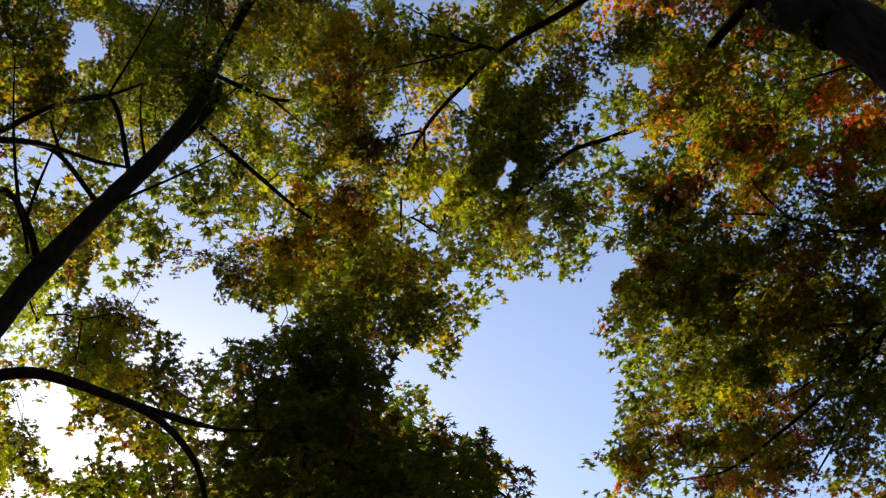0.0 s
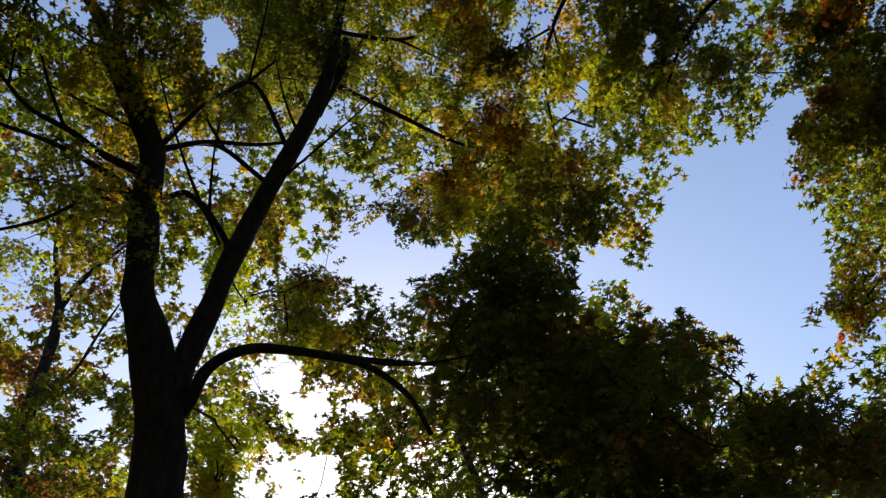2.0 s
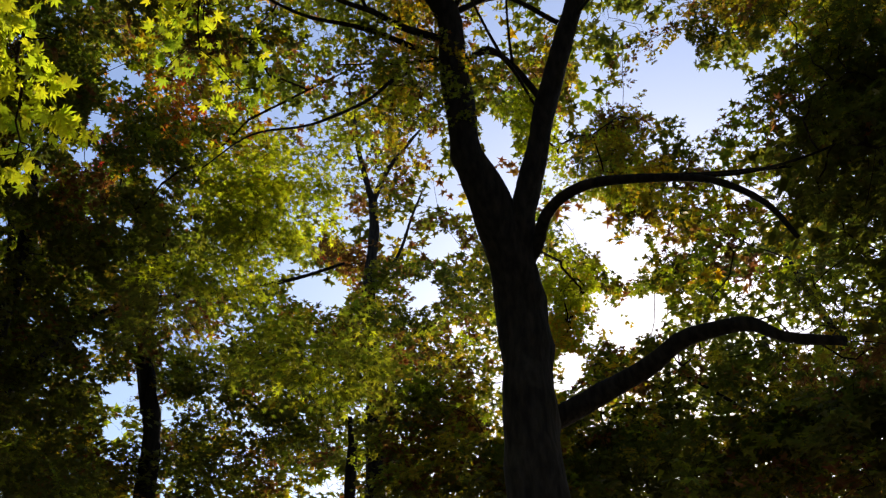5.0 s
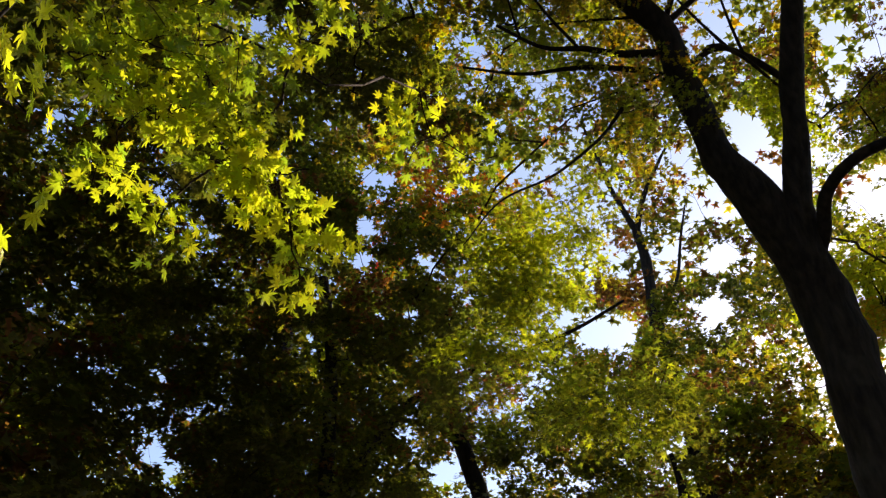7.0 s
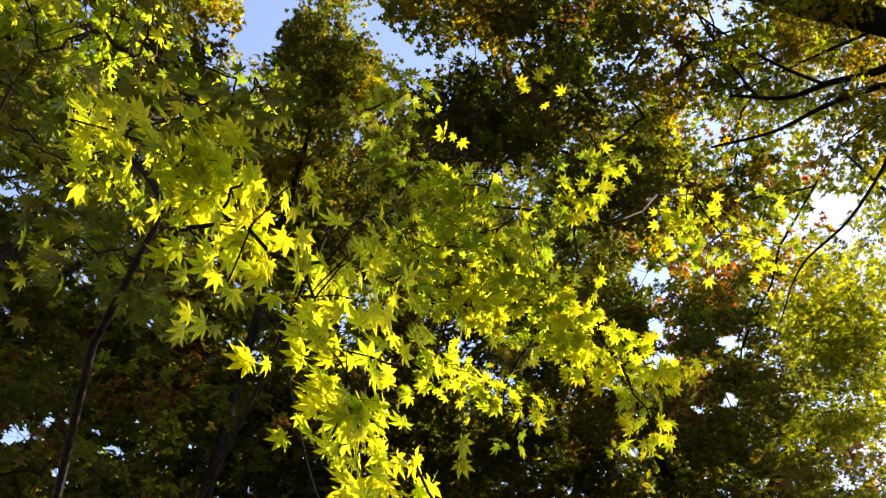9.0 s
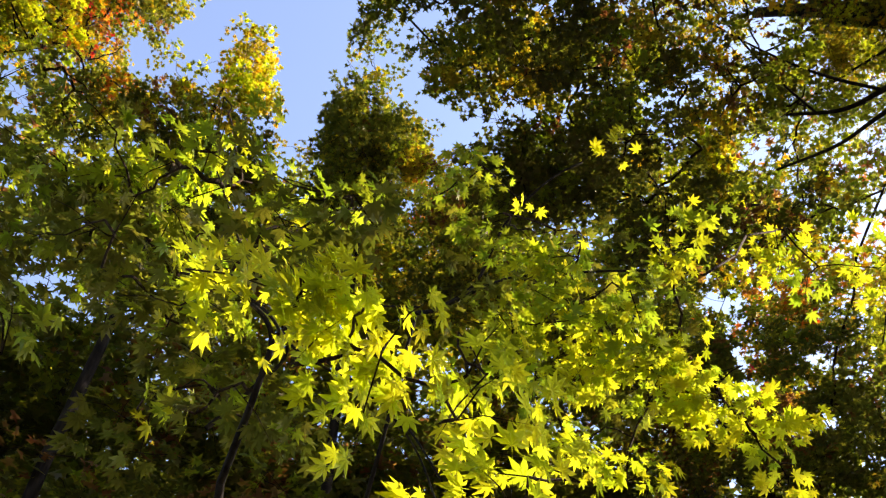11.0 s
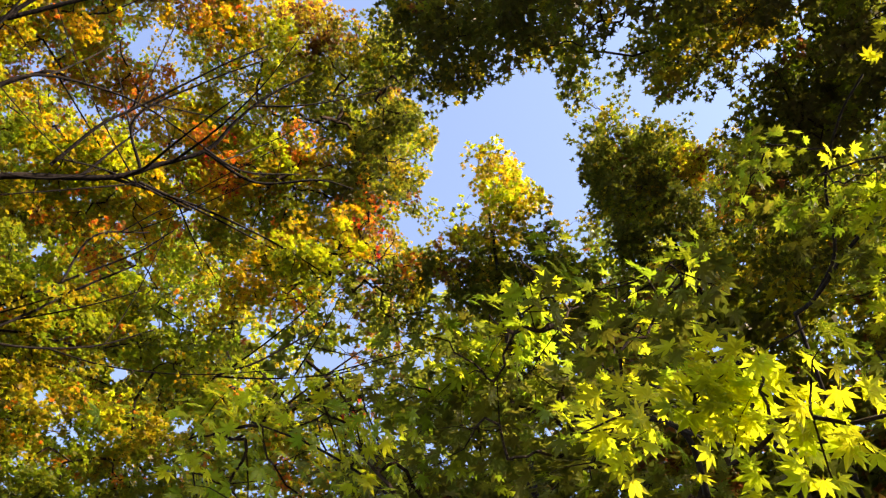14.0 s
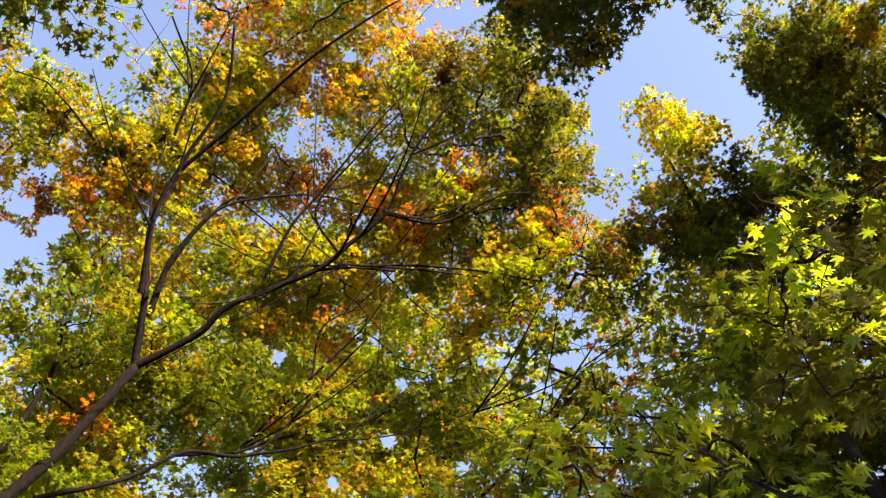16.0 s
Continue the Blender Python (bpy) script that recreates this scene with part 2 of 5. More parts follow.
# leaf outlines: five or seven pointed lobes round the stalk, in the plane z = 0, one unit from stalk to middle tip
def leaf_shape(lobes, fine):
    spread = {5: (0, 48, 100), 7: (0, 38, 78, 122)}[lobes]
    reach = {5: (1.0, 0.9, 0.62), 7: (1.0, 0.94, 0.74, 0.44)}[lobes]
    ang = [-a for a in spread[:0:-1]] + list(spread)
    out = reach[:0:-1] + reach
    tips = [(r * math.sin(radians(a)), r * math.cos(radians(a)), -0.16 * r * r) for a, r in zip(ang, out)]
    verts, tris = [(0.0, 0.0, 0.0)], []
    if fine == 0:                                   # far leaves: two triangles make the points
        rows = (((0, 1.12), (138, 0.56), (-138, 0.56), 0.0), ((62, 1.0), (-62, 1.0), (180, 0.2), 0.04))
        for *corners, lift in rows:
            k = len(verts) - 1
            verts += [(r * math.sin(radians(a)), r * math.cos(radians(a)), lift - 0.16 * r * r) for a, r in corners]
            tris.append((k, k + 1, k + 2))
        return np.array(verts[1:]), np.array(tris)
    notch = []
    for i in range(len(ang) - 1):
        a, r = (ang[i] + ang[i + 1]) / 2, (0.36 if lobes == 5 else 0.34) * min(out[i], out[i + 1]) + 0.02
        notch.append((r * math.sin(radians(a)), r * math.cos(radians(a)), 0.03))
    notch = [(-0.10, -0.06, 0.0)] + notch + [(0.10, -0.06, 0.0)]
    for i, tip in enumerate(tips):
        l, r = notch[i], notch[i + 1]
        k = len(verts)
        if fine == 2:                               # lobes that swell before the point, with a raised midrib
            m = Vector(tip)
            side = Vector((m.y, -m.x, 0)).normalized()
            w = 0.155 * m.length
            belly = m * 0.52
            verts += [l, tuple(belly - side * w), tip, tuple(belly + side * w), r, tuple(m * 0.5 + Vector((0, 0, 0.035)))]
            tris += [(0, k, k + 5), (k, k + 1, k + 5), (k + 1, k + 2, k + 5), (k + 2, k + 3, k + 5), (k + 3, k + 4, k + 5), (k + 4, 0, k + 5)]
        else:
            verts += [l, tip, r]
            tris += [(0, k, k + 1), (0, k + 1, k + 2)]
    if fine == 2:                                   # the stalk
        k = len(verts)
        verts += [(-0.012, 0, 0), (0.012, 0, 0), (0.0, -0.55, 0.06)]
        tris.append((k, k + 2, k + 1))
    return np.array(verts), np.array(tris)


SHAPES = [leaf_shape(5, 0), leaf_shape(5, 1), leaf_shape(7, 2)]


def area(shape):
    v, t = shape
    return 0.5 * np.linalg.norm(np.cross(v[t[:, 1]] - v[t[:, 0]], v[t[:, 2]] - v[t[:, 0]]), axis=1).sum()


AREAS = [0.72 * area(SHAPES[0]), area(SHAPES[1]), area(SHAPES[2])]


def turns(n, tilt, heading, spread):
    """Leaf poses: nearly level, tipped at random by about tilt degrees, the tip pointing roughly along heading."""
    yaw = heading + rng.normal(0, spread, n)
    a, b = np.radians(rng.normal(-14, tilt, n)), np.radians(rng.normal(0, tilt, n))
    cy, sy, ca, sa, cb, sb = np.cos(yaw), np.sin(yaw), np.cos(a), np.sin(a), np.cos(b), np.sin(b)
    z, o = np.zeros(n), np.ones(n)
    Z = np.stack([cy, -sy, z, sy, cy, z, z, z, o], -1).reshape(n, 3, 3)
    X = np.stack([o, z, z, z, ca, -sa, z, sa, ca], -1).reshape(n, 3, 3)
    Y = np.stack([cb, z, sb, z, o, z, -sb, z, cb], -1).reshape(n, 3, 3)
    return Z @ X @ Y


# ---- gaps cut in the canopy to fit the camera's view from six of its positions: bearing, height angle and half width in degrees ----
GAPS_BLUE = [
    (-8.3, 46.9, 2.91), (-5.6, 44.3, 2.98), (-9.1, 43.7, 2.69), (-2.5, 42.6, 2.61), (-6.6, 41.2, 3.17), (-13.3, 47.3, 1.34),
    (-15.6, 48.3, 0.97), (-0.4, 44.4, 1.57), (2, 43.2, 1.34), (-1.4, 46.1, 1.05), (0.8, 41.4, 1.27), (-2.9, 39.8, 1.87),
    (-6.3, 38.3, 2.05), (-9.3, 39.5, 2.05), (-11.3, 41.3, 1.27), (4.4, 45.6, 0.97), (-6.4, 36.1, 1.05), (-9, 36.3, 0.9),
    (-22.8, 54.9, 0.9), (-8.1, 56.1, 0.6), (-9.4, 56.9, 0.5), (-6, 62, 0.82), (-0.2, 56.3, 0.56), (-9.9, 52.8, 0.67), (-1.1, 50.7, 0.75),
    (-17, 48.6, 0.9), (-27.9, 58.4, 0.75),
]
GAPS_GLARE = [
    (45.2, 62.3, 1.27), (45.7, 60.8, 0.67), (26, 48.6, 1.12), (23.1, 48.4, 1.49),
    (20.1, 48.2, 1.34), (17, 49, 0.75), (26.9, 49.9, 0.56), (32.3, 51.7, 0.75), (29.5, 45.1, 0.45), (32.8, 38.4, 0.9),
    (34.2, 41.6, 0.56), (35.3, 36.7, 0.52), (35.2, 47.7, 0.41),
]
GAPS_TRUNK = [
    (43.4, 47.1, 1.12), (45.3, 62.1, 0.82), (32.8, 51.6, 0.67), (47.7, 40.9, 1.05), (57.3, 37.4, 1.34), (59.1, 37.3, 0.93),
    (48.4, 37.9, 0.75), (55.6, 41.4, 0.56), (32.5, 39, 0.75), (31.4, 35.2, 1.34), (33.5, 34.4, 0.97), (36.1, 34.3, 0.56),
    (37.9, 32.2, 0.67), (37.1, 40.8, 0.45), (34, 42, 0.41), (4.8, 27.7, 0.67), (-4.9, 36.3, 1.27), (-5.9, 35.1, 1.05),
    (31, 41.4, 0.37), (52.9, 34.1, 0.3),
]
GAPS_LOW = [
    (41, 48.8, 1.27), (42, 50.1, 0.6), (25.1, 51, 0.97), (22.2, 51.4, 1.42), (32.7, 48.9, 0.49), (76.2, 48.6, 0.63),
    (78, 48.3, 0.49), (77.8, 45, 0.56), (77.4, 43.2, 0.49), (45.6, 45.8, 0.67), (45.9, 41.8, 0.97), (47.9, 38.7, 0.97),
    (55.5, 38.1, 1.12), (56.8, 38.7, 0.56), (45.3, 36.2, 0.41), (32.2, 43.6, 0.49), (33, 41.2, 0.9), (31.5, 40.1, 1.12),
    (29.7, 40.6, 0.9), (32.8, 36.4, 0.97), (30.7, 36.6, 0.97), (29, 36.8, 0.75), (36.3, 33.7, 0.75), (59.7, 39.7, 0.49),
    (70, 29.8, 0.75), (69.5, 27.7, 0.82), (90.5, 28.8, 0.82), (89.1, 27.6, 0.49), (71.4, 42.9, 0.41), (81.1, 37.7, 0.41),
    (91.4, 33.3, 0.49),
]
GAPS_SHADE = [
    (76.7, 44.6, 0.67), (77, 42.3, 0.71), (72.2, 39.1, 0.56), (71, 42.4, 0.63), (80.3, 37, 0.49), (58, 48.2, 0.9),
    (58.9, 46.4, 0.49), (126.7, 33, 0.82), (74.9, 38.9, 0.37), (73.1, 41.4, 0.37),
    (123.1, 32, 0.49), (120.6, 34.1, 0.41), (125.2, 34.5, 0.49), (117.5, 31.8, 0.41), (120.5, 30, 0.49), (116.3, 33.8, 0.34), (112.1, 31.5, 0.41), (123.1, 29.9, 0.56), (122.6, 35.7, 0.3), (114.9, 35.5, 0.3), (109.8, 30.6, 0.37), (117.2, 29.4, 0.34),
]
GAPS_TOPS = [
    (128.6, 67.5, 1.87), (134.5, 67.9, 1.42), (123.6, 65.7, 1.87), (122.2, 63, 1.79), (121, 60.6, 0.97), (137.9, 65, 1.12),
    (139.7, 63.1, 0.82), (122.9, 68.8, 1.49), (117.4, 68.8, 0.9), (106.8, 64.5, 0.86), (105, 63, 0.67), (102.7, 60.7, 0.56),
    (98.9, 61.7, 0.71), (106.1, 65.8, 0.56), (143.6, 60.6, 0.82), (139.7, 56.3, 0.56), (71.2, 59.6, 0.45), (152.6, 51.3, 0.45),
    (139.5, 67.5, 0.56), (127.1, 69.6, 0.75), (143.4, 69.2, 0.49), (123.3, 59.9, 0.6),
]
GAPS_GOLD = [
    (139.1, 68.1, 0.41), (-150.1, 68.8, 0.67), (-153.3, 55.1, 0.97), (-150.2, 53, 0.97), (-149.7, 55.1, 0.67), (177.5, 72, 0.52), (168.9, 47.3, 0.67), (173.9, 44.6, 0.52),
    (167.7, 50.9, 0.56), (-179.2, 52.1, 0.56), (162.4, 45.3, 0.56), (-159.6, 50.2, 0.41), (-166.6, 52.4, 0.34), (170.5, 53.8, 0.41), (-149.4, 57.7, 0.37),
]
CAMERA_EYES = [((0.03, 0.0, 1.6), GAPS_BLUE + GAPS_GLARE), ((-0.01, 0.01, 1.55), GAPS_TRUNK), ((-0.3, 0.0, 1.52), GAPS_LOW), ((-0.19, -0.16, 1.585), GAPS_SHADE),
          ((-0.16, -0.235, 1.72), GAPS_TOPS), ((0.05, -0.24, 1.75), GAPS_GOLD)]
SUNLIT, FIRST_LIT = [], []                          # places chosen to be sunlit, leaves sunward of them are left out: centre, radius; the brightest sprays


def ripple(p):
    """A smooth uneven field between about -1 and 1."""
    x, y, z = p[:, 0], p[:, 1], p[:, 2]
    return (np.sin(9.1 * x + 1.3 * np.sin(7.7 * z)) + np.sin(8.3 * y - 1.1 * np.sin(9.9 * x)) + np.sin(10.3 * z + 1.7 * np.sin(8.5 * y))
            + np.sin(29.0 * x + 8.0 * y) + np.sin(23.0 * y + 21.0 * z) + np.sin(31.0 * z - 17.0 * x)) / 4


def in_opening(p, ease):
    """Whether leaves at p would stand in a gap cut to fit the camera's view; ease scales the gaps."""
    p = np.asarray(p, float)
    hit = np.zeros(len(p), bool)
    if not len(p):
        return hit
    grow_by = np.sqrt(np.clip(ease * (1 + 0.6 * ripple(p)), 0.05, None))
    for eye, gaps in CAMERA_EYES:
        q = p - np.array(eye)
        q /= np.linalg.norm(q, axis=1)[:, None] + 1e-9
        middle = q.mean(axis=0)
        reach = np.linalg.norm(q - middle, axis=1).max()
        for az, el, half in gaps:
            a, e = radians(az), radians(el)
            way = np.array([-math.sin(a) * math.cos(e), math.cos(a) * math.cos(e), math.sin(e)])
            if np.linalg.norm(middle - way) < reach + radians(half) * 2:
                hit |= np.degrees(np.sqrt(np.clip(2 - 2 * (q @ way), 0, None))) < half * grow_by
    return hit


def in_sunbeam(p, spots):
    """Whether leaves at p would stand between the sun and a place chosen to be lit."""
    hit = np.zeros(len(p), bool)
    if not len(p):
        return hit
    w = np.array(SUN_WAY)
    middle = p.mean(axis=0)
    reach = np.linalg.norm(p - middle, axis=1).max()
    for c, r in spots:
        c = np.array(c)
        m = middle - c
        if np.linalg.norm(m - (m @ w) * w) > reach + r * 1.05 + 0.03:
            continue
        q = p - c
        s = q @ w
        off = np.linalg.norm(q - s[:, None] * w, axis=1)
        near, far = (0.995, 0.98) if r < 0.25 else (0.92, 0.8)
        hit |= (s > r * 1.1 + 0.03) & (off < r * 1.05 + 0.025) & (rng.random(len(p)) < np.where(s < 7, near, far))
    return hit


COVER = 1.5
TWIGS = {}
CROWNS = {}


def clump(owner, az, el, d, wa, we, wd, cover, mix, size=0.07, fine=1, strict=True, tilt=24, per=15):
    """strict: True, it leaves the openings and sunbeams free; False, the beams of the brightest sprays alone; "sky", the openings alone;
    "glare", the openings and the beams of the brightest sprays; None, neither.
    A mass of leafy sprays about spot(az, el, d), reaching wa and we degrees across and up and wd metres in depth.
    cover: how many leaves deep it is; mix: the share of each leaf colour."""
    c, out = np.array(spot(az, el, d)), np.array(spot(az, el, 1.0)) - np.array([0, 0, 1.6])
    right = np.cross(out, (0, 0, 1.0))
    right /= np.linalg.norm(right)
    up = np.cross(right, out)
    ra, re = d * math.tan(radians(wa * math.cos(radians(el)))), d * math.tan(radians(we))
    leaves = COVER * cover * math.pi * ra * re / (0.6 * AREAS[fine] * (0.5 * size) ** 2)
    n = max(3, int(leaves / per))
    size_puff = min(0.42, max(0.05, 0.036 * d))

    def anywhere(count):
        u = rng.normal(size=(count, 3))
        u *= (rng.random(count) ** (1 / 2.5) / np.linalg.norm(u, axis=1))[:, None]
        return c + u[:, :1] * ra * right + u[:, 1:2] * re * up + u[:, 2:] * wd * out

    puffs = anywhere(max(4, int(6.5 * ra * re / size_puff**2)))
    if strict:
        free = puffs[~in_opening(puffs, 1.05)]
        puffs = free if len(free) else puffs
    of = rng.integers(0, len(puffs), n)
    p = puffs[of] + rng.normal(size=(n, 3)) * (0.42, 0.42, 0.24) * (size_puff * rng.uniform(0.5, 1.35, len(puffs)))[of][:, None]
    loose = rng.random(n) < 0.15
    p[loose] = anywhere(int(loose.sum()))
    bumpy = np.array([noise.noise(Vector(q) * 1.2) + 0.6 * noise.noise(Vector(q) * 3.1) for q in p])
    if d > 3.5:
        p, of = p[bumpy > -0.3], of[bumpy > -0.3]
    n = len(p)
    keep = p[:, 2] > 0.4
    if strict:
        keep &= ~in_opening(p, 1.0)
    if strict in (True, False, "glare"):
        keep &= ~in_sunbeam(p, SUNLIT if strict is True else FIRST_LIT)
    p, of = p[keep], of[keep]
    if not len(p):
        return
    names = list(mix)
    share = np.array([mix[k] for k in names], float)
    share /= share.sum()
    field = np.array([noise.noise(Vector(q) * 0.8 + Vector((31, 7, az))) for q in puffs]) + rng.normal(0, 0.12, len(puffs))
    rank = np.clip(np.argsort(np.argsort(field)) / len(puffs), 0, 0.9999)
    pick = np.clip(rank[of] + rng.normal(0, 0.05, len(p)), 0, 0.9999)
    colour = np.searchsorted(np.cumsum(share), pick)
    SPRAYS.append((owner, p, [LEAF_ORDER.index(names[min(k, len(names) - 1)]) for k in colour], size, fine, strict, tilt, per, c))


SPRAYS, WOODS = [], []


def grow(owner, p, colours, size, fine, strict, tilt, per, centre):
    """Leaves and twigs of the sprays of one clump."""
    n = len(p)
    head = rng.random(n) * 2 * np.pi
    away = p[:, :2] - centre[:2]
    head = np.where(rng.random(n) < 0.7, np.arctan2(-away[:, 0], away[:, 1]), head)
    tight = 0.55 if fine == 2 else 0.8              # near sprays are short
    long = tight * size * rng.uniform(2.4, 4.6, n)
    droop = rng.normal(-0.15, 0.25, n)
    way = np.stack([-np.sin(head), np.cos(head), droop], -1)
    k = np.repeat(np.arange(n), per)
    m = len(k)
    s = rng.random(m) ** 0.8
    side = np.where(rng.random(m) < 0.5, -1, 1)
    across = np.stack([np.cos(head), np.sin(head), 0 * head], -1)
    off = side * rng.uniform(0.15, 0.9, m) * size * (1.6 - 0.6 * s) * 1.2 * tight
    q = p[k] + way[k] * ((s - 0.4) * long[k])[:, None] + across[k] * off[:, None]
    q[:, 2] += rng.normal(0, 0.35 * size, m)
    r = turns(m, tilt, head[k] - np.sign(off) * 0.7, 0.55)
    if fine == 2 and strict in (None, False):               # sprays meant as sunlit are tipped towards the sun, to show brighter
        r = np.array(Matrix.Rotation(radians(42), 3, Vector((0, 0, 1)).cross(SUN_WAY)))[None] @ r
    sz = size * 0.5 * rng.uniform(0.75, 1.3, m)
    col = np.asarray(colours)[k]
    swap = rng.random(m) < 0.03
    col = np.where(swap, np.roll(col, 37), col)
    ok = np.ones(m, bool)
    if strict:
        ok &= ~in_opening(q, 0.8)
    if strict in (True, False, "glare"):
        ok &= ~in_sunbeam(q, SUNLIT if strict is True else FIRST_LIT)
    q, r, sz, col = q[ok], r[ok], sz[ok], col[ok]
    CROWNS.setdefault(owner.name, {}).setdefault(fine, []).append((q, r, sz, col))
    TWIGS.setdefault(owner.name, []).append((p - way * (0.55 * long)[:, None], p + way * (0.55 * long)[:, None], size, centre))


def leaf_mesh(fine, q, r, sz, col):
    v, t = SHAPES[fine]
    wide = rng.uniform(0.85, 1.12, len(q))
    flat = v[None] * np.stack([wide, np.ones_like(wide), rng.uniform(0.4, 1.6, len(q))], -1)[:, None]
    verts = np.einsum("nij,nkj->nki", r, flat) * sz[:, None, None] + q[:, None]
    tris = t[None] + (np.arange(len(q)) * len(v))[:, None, None]
    return verts.reshape(-1, 3), tris.reshape(-1, 3), np.repeat(col, len(t))


def branchlets(roots, ends, stout=1.0):
    """Thin wood that forks its way from the limbs to the sprays: every end joins the nearest wood that stands already."""
    nodes = [np.array(r) for r in roots[::2]]
    base = len(nodes)
    store = np.zeros((base + 4 * len(ends), 3))
    store[:base] = nodes
    parent, count = [-1] * base, base
    order = np.argsort([np.linalg.norm(store[:base] - e, axis=1).min() for e in ends])
    for e in ends[order]:
        far = np.linalg.norm(store[:count] - e, axis=1)
        i = int(np.argmin(far))
        if far[i] > 2.6:
            continue
        a, gap = store[i].copy(), far[i]
        for s in (0.34, 0.68, 1.0):
            store[count] = a + (e - a) * s + (rng.normal(0, 0.05 * gap, 3) + (0, 0, 0.10 * gap * s * (1 - s)) if s < 1 else 0)
            parent.append(i)
            i = count
            count += 1
    load = np.zeros(count)
    for i in range(count - 1, base - 1, -1):
        load[i] += 1
        if parent[i] >= 0:
            load[parent[i]] += load[i]
    thick = stout * np.minimum(0.0012 * np.maximum(load, 1) ** 0.36 + 0.0008, 0.012)
    for i in range(base, count):
        p = parent[i]
        r = min(thick[i] * 1.15, thick[p]) if p >= base else thick[i]
        yield tube(np.array([store[p], store[i]]), np.array([r, thick[i]]), 3)


def leafy(owner, single=None, near=None):
    """Builds the crown of a tree; single: how many of the leaves nearest to a place are parts of their own."""
    meshes = {}
    for fine, parts in CROWNS.get(owner.name, {}).items():
        q, r, sz, col = (np.concatenate([x[i] for x in parts]) for i in range(4))
        if single and fine == (2 if 2 in CROWNS[owner.name] else min(CROWNS[owner.name])):
            order = np.argsort(np.linalg.norm(q - np.array(near), axis=1))
            first, rest = order[:single], order[single:]
            for i in first:
                key = int(col[i])
                if key not in meshes:
                    me = bpy.data.meshes.new("leaf")
                    me.from_pydata(SHAPES[fine][0].tolist(), [], SHAPES[fine][1].tolist())
                    me.materials.append(LEAF[LEAF_ORDER[key]])
                    meshes[key] = me
                ob = new("leaf", meshes[key])
                ob.parent = owner
                ob.matrix_basis = Matrix.Translation(Vector(q[i]) - owner.location) @ Matrix(r[i].tolist()).to_4x4() @ Matrix.Scale(float(sz[i]), 4)
            q, r, sz, col = q[rest], r[rest], sz[rest], col[rest]
        v, t, slot = leaf_mesh(fine, q, r, sz, col)
        link_mesh("foliage", owner, v, t, list(LEAF.values()), slot, kind="stuff")
    # twigs of the sprays, and branchlets that carry the clumps
    V, T, k, joints = [], [], 0, []
    pts = np.concatenate([x[0] for x in WOODWORK[owner.name]]) if WOODWORK[owner.name] else np.zeros((0, 3))
    for a, b, size, centre in TWIGS.get(owner.name, []):
        some = (rng.random(len(a)) < 0.5) & ~in_opening(a, 1.5) & ~in_opening(b, 1.5)
        a, b = a[some], b[some]
        mid = (a + b) / 2 + np.array([0, 0, 0.25 * size])
        w = 0.022 * size + 0.0006
        d1 = np.array([w, 0, 0])
        d2 = np.array([-0.5 * w, 0.87 * w, 0])
        d3 = np.array([-0.5 * w, -0.87 * w, 0])
        n = len(a)
        ring = np.stack([a + d1, a + d2, a + d3, mid + 0.8 * d1, mid + 0.8 * d2, mid + 0.8 * d3, b], 1)
        tri = np.array([(0, 1, 4), (0, 4, 3), (1, 2, 5), (1, 5, 4), (2, 0, 3), (2, 3, 5), (3, 4, 6), (4, 5, 6), (5, 3, 6)])
        V.append(ring.reshape(-1, 3))
        T.append((tri[None] + (np.arange(n) * 7)[:, None, None]).reshape(-1, 3) + k)
        k += n * 7
        joints.append(a[(rng.random(n) < 70 / max(n, 1)) & ~in_opening(a, 1.6)] if n else a)
    if len(pts) and joints:
        for v, t in branchlets(pts, np.concatenate(joints), 2.2 if owner.name.startswith("golden") else 1.0):
            V.append(v)
            T.append(t + k)
            k += len(v)
    if V:
        link_mesh("branchwork", owner, np.concatenate(V), np.concatenate(T), [TWIG], kind="stuff", smooth=True)


# ---- the big forked maple ----
maple = tree("maple_tree", "tall dark-barked maple forking into two stems, green and golden leaves", (-2.83, 3.25, 0))
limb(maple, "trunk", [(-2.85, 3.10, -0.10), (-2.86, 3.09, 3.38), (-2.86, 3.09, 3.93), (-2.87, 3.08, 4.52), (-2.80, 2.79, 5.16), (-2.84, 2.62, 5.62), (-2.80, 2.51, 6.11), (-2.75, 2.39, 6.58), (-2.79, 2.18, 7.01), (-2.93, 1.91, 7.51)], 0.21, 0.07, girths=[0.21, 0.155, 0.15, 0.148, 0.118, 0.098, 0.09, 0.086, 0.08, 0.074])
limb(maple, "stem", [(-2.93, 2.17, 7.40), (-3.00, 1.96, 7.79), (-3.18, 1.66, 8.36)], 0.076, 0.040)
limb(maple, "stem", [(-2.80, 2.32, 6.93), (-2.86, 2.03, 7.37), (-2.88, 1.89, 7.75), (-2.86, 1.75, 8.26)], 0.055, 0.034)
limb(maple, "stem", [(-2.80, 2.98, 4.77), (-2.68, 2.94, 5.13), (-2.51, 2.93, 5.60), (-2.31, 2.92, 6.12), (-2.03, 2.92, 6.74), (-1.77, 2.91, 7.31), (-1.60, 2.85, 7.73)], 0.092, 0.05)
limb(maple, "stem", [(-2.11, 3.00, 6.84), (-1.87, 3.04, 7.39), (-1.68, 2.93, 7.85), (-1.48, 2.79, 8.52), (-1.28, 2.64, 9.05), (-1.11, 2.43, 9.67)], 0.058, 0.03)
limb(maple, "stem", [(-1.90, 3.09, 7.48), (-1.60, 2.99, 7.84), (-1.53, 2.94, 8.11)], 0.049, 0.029)
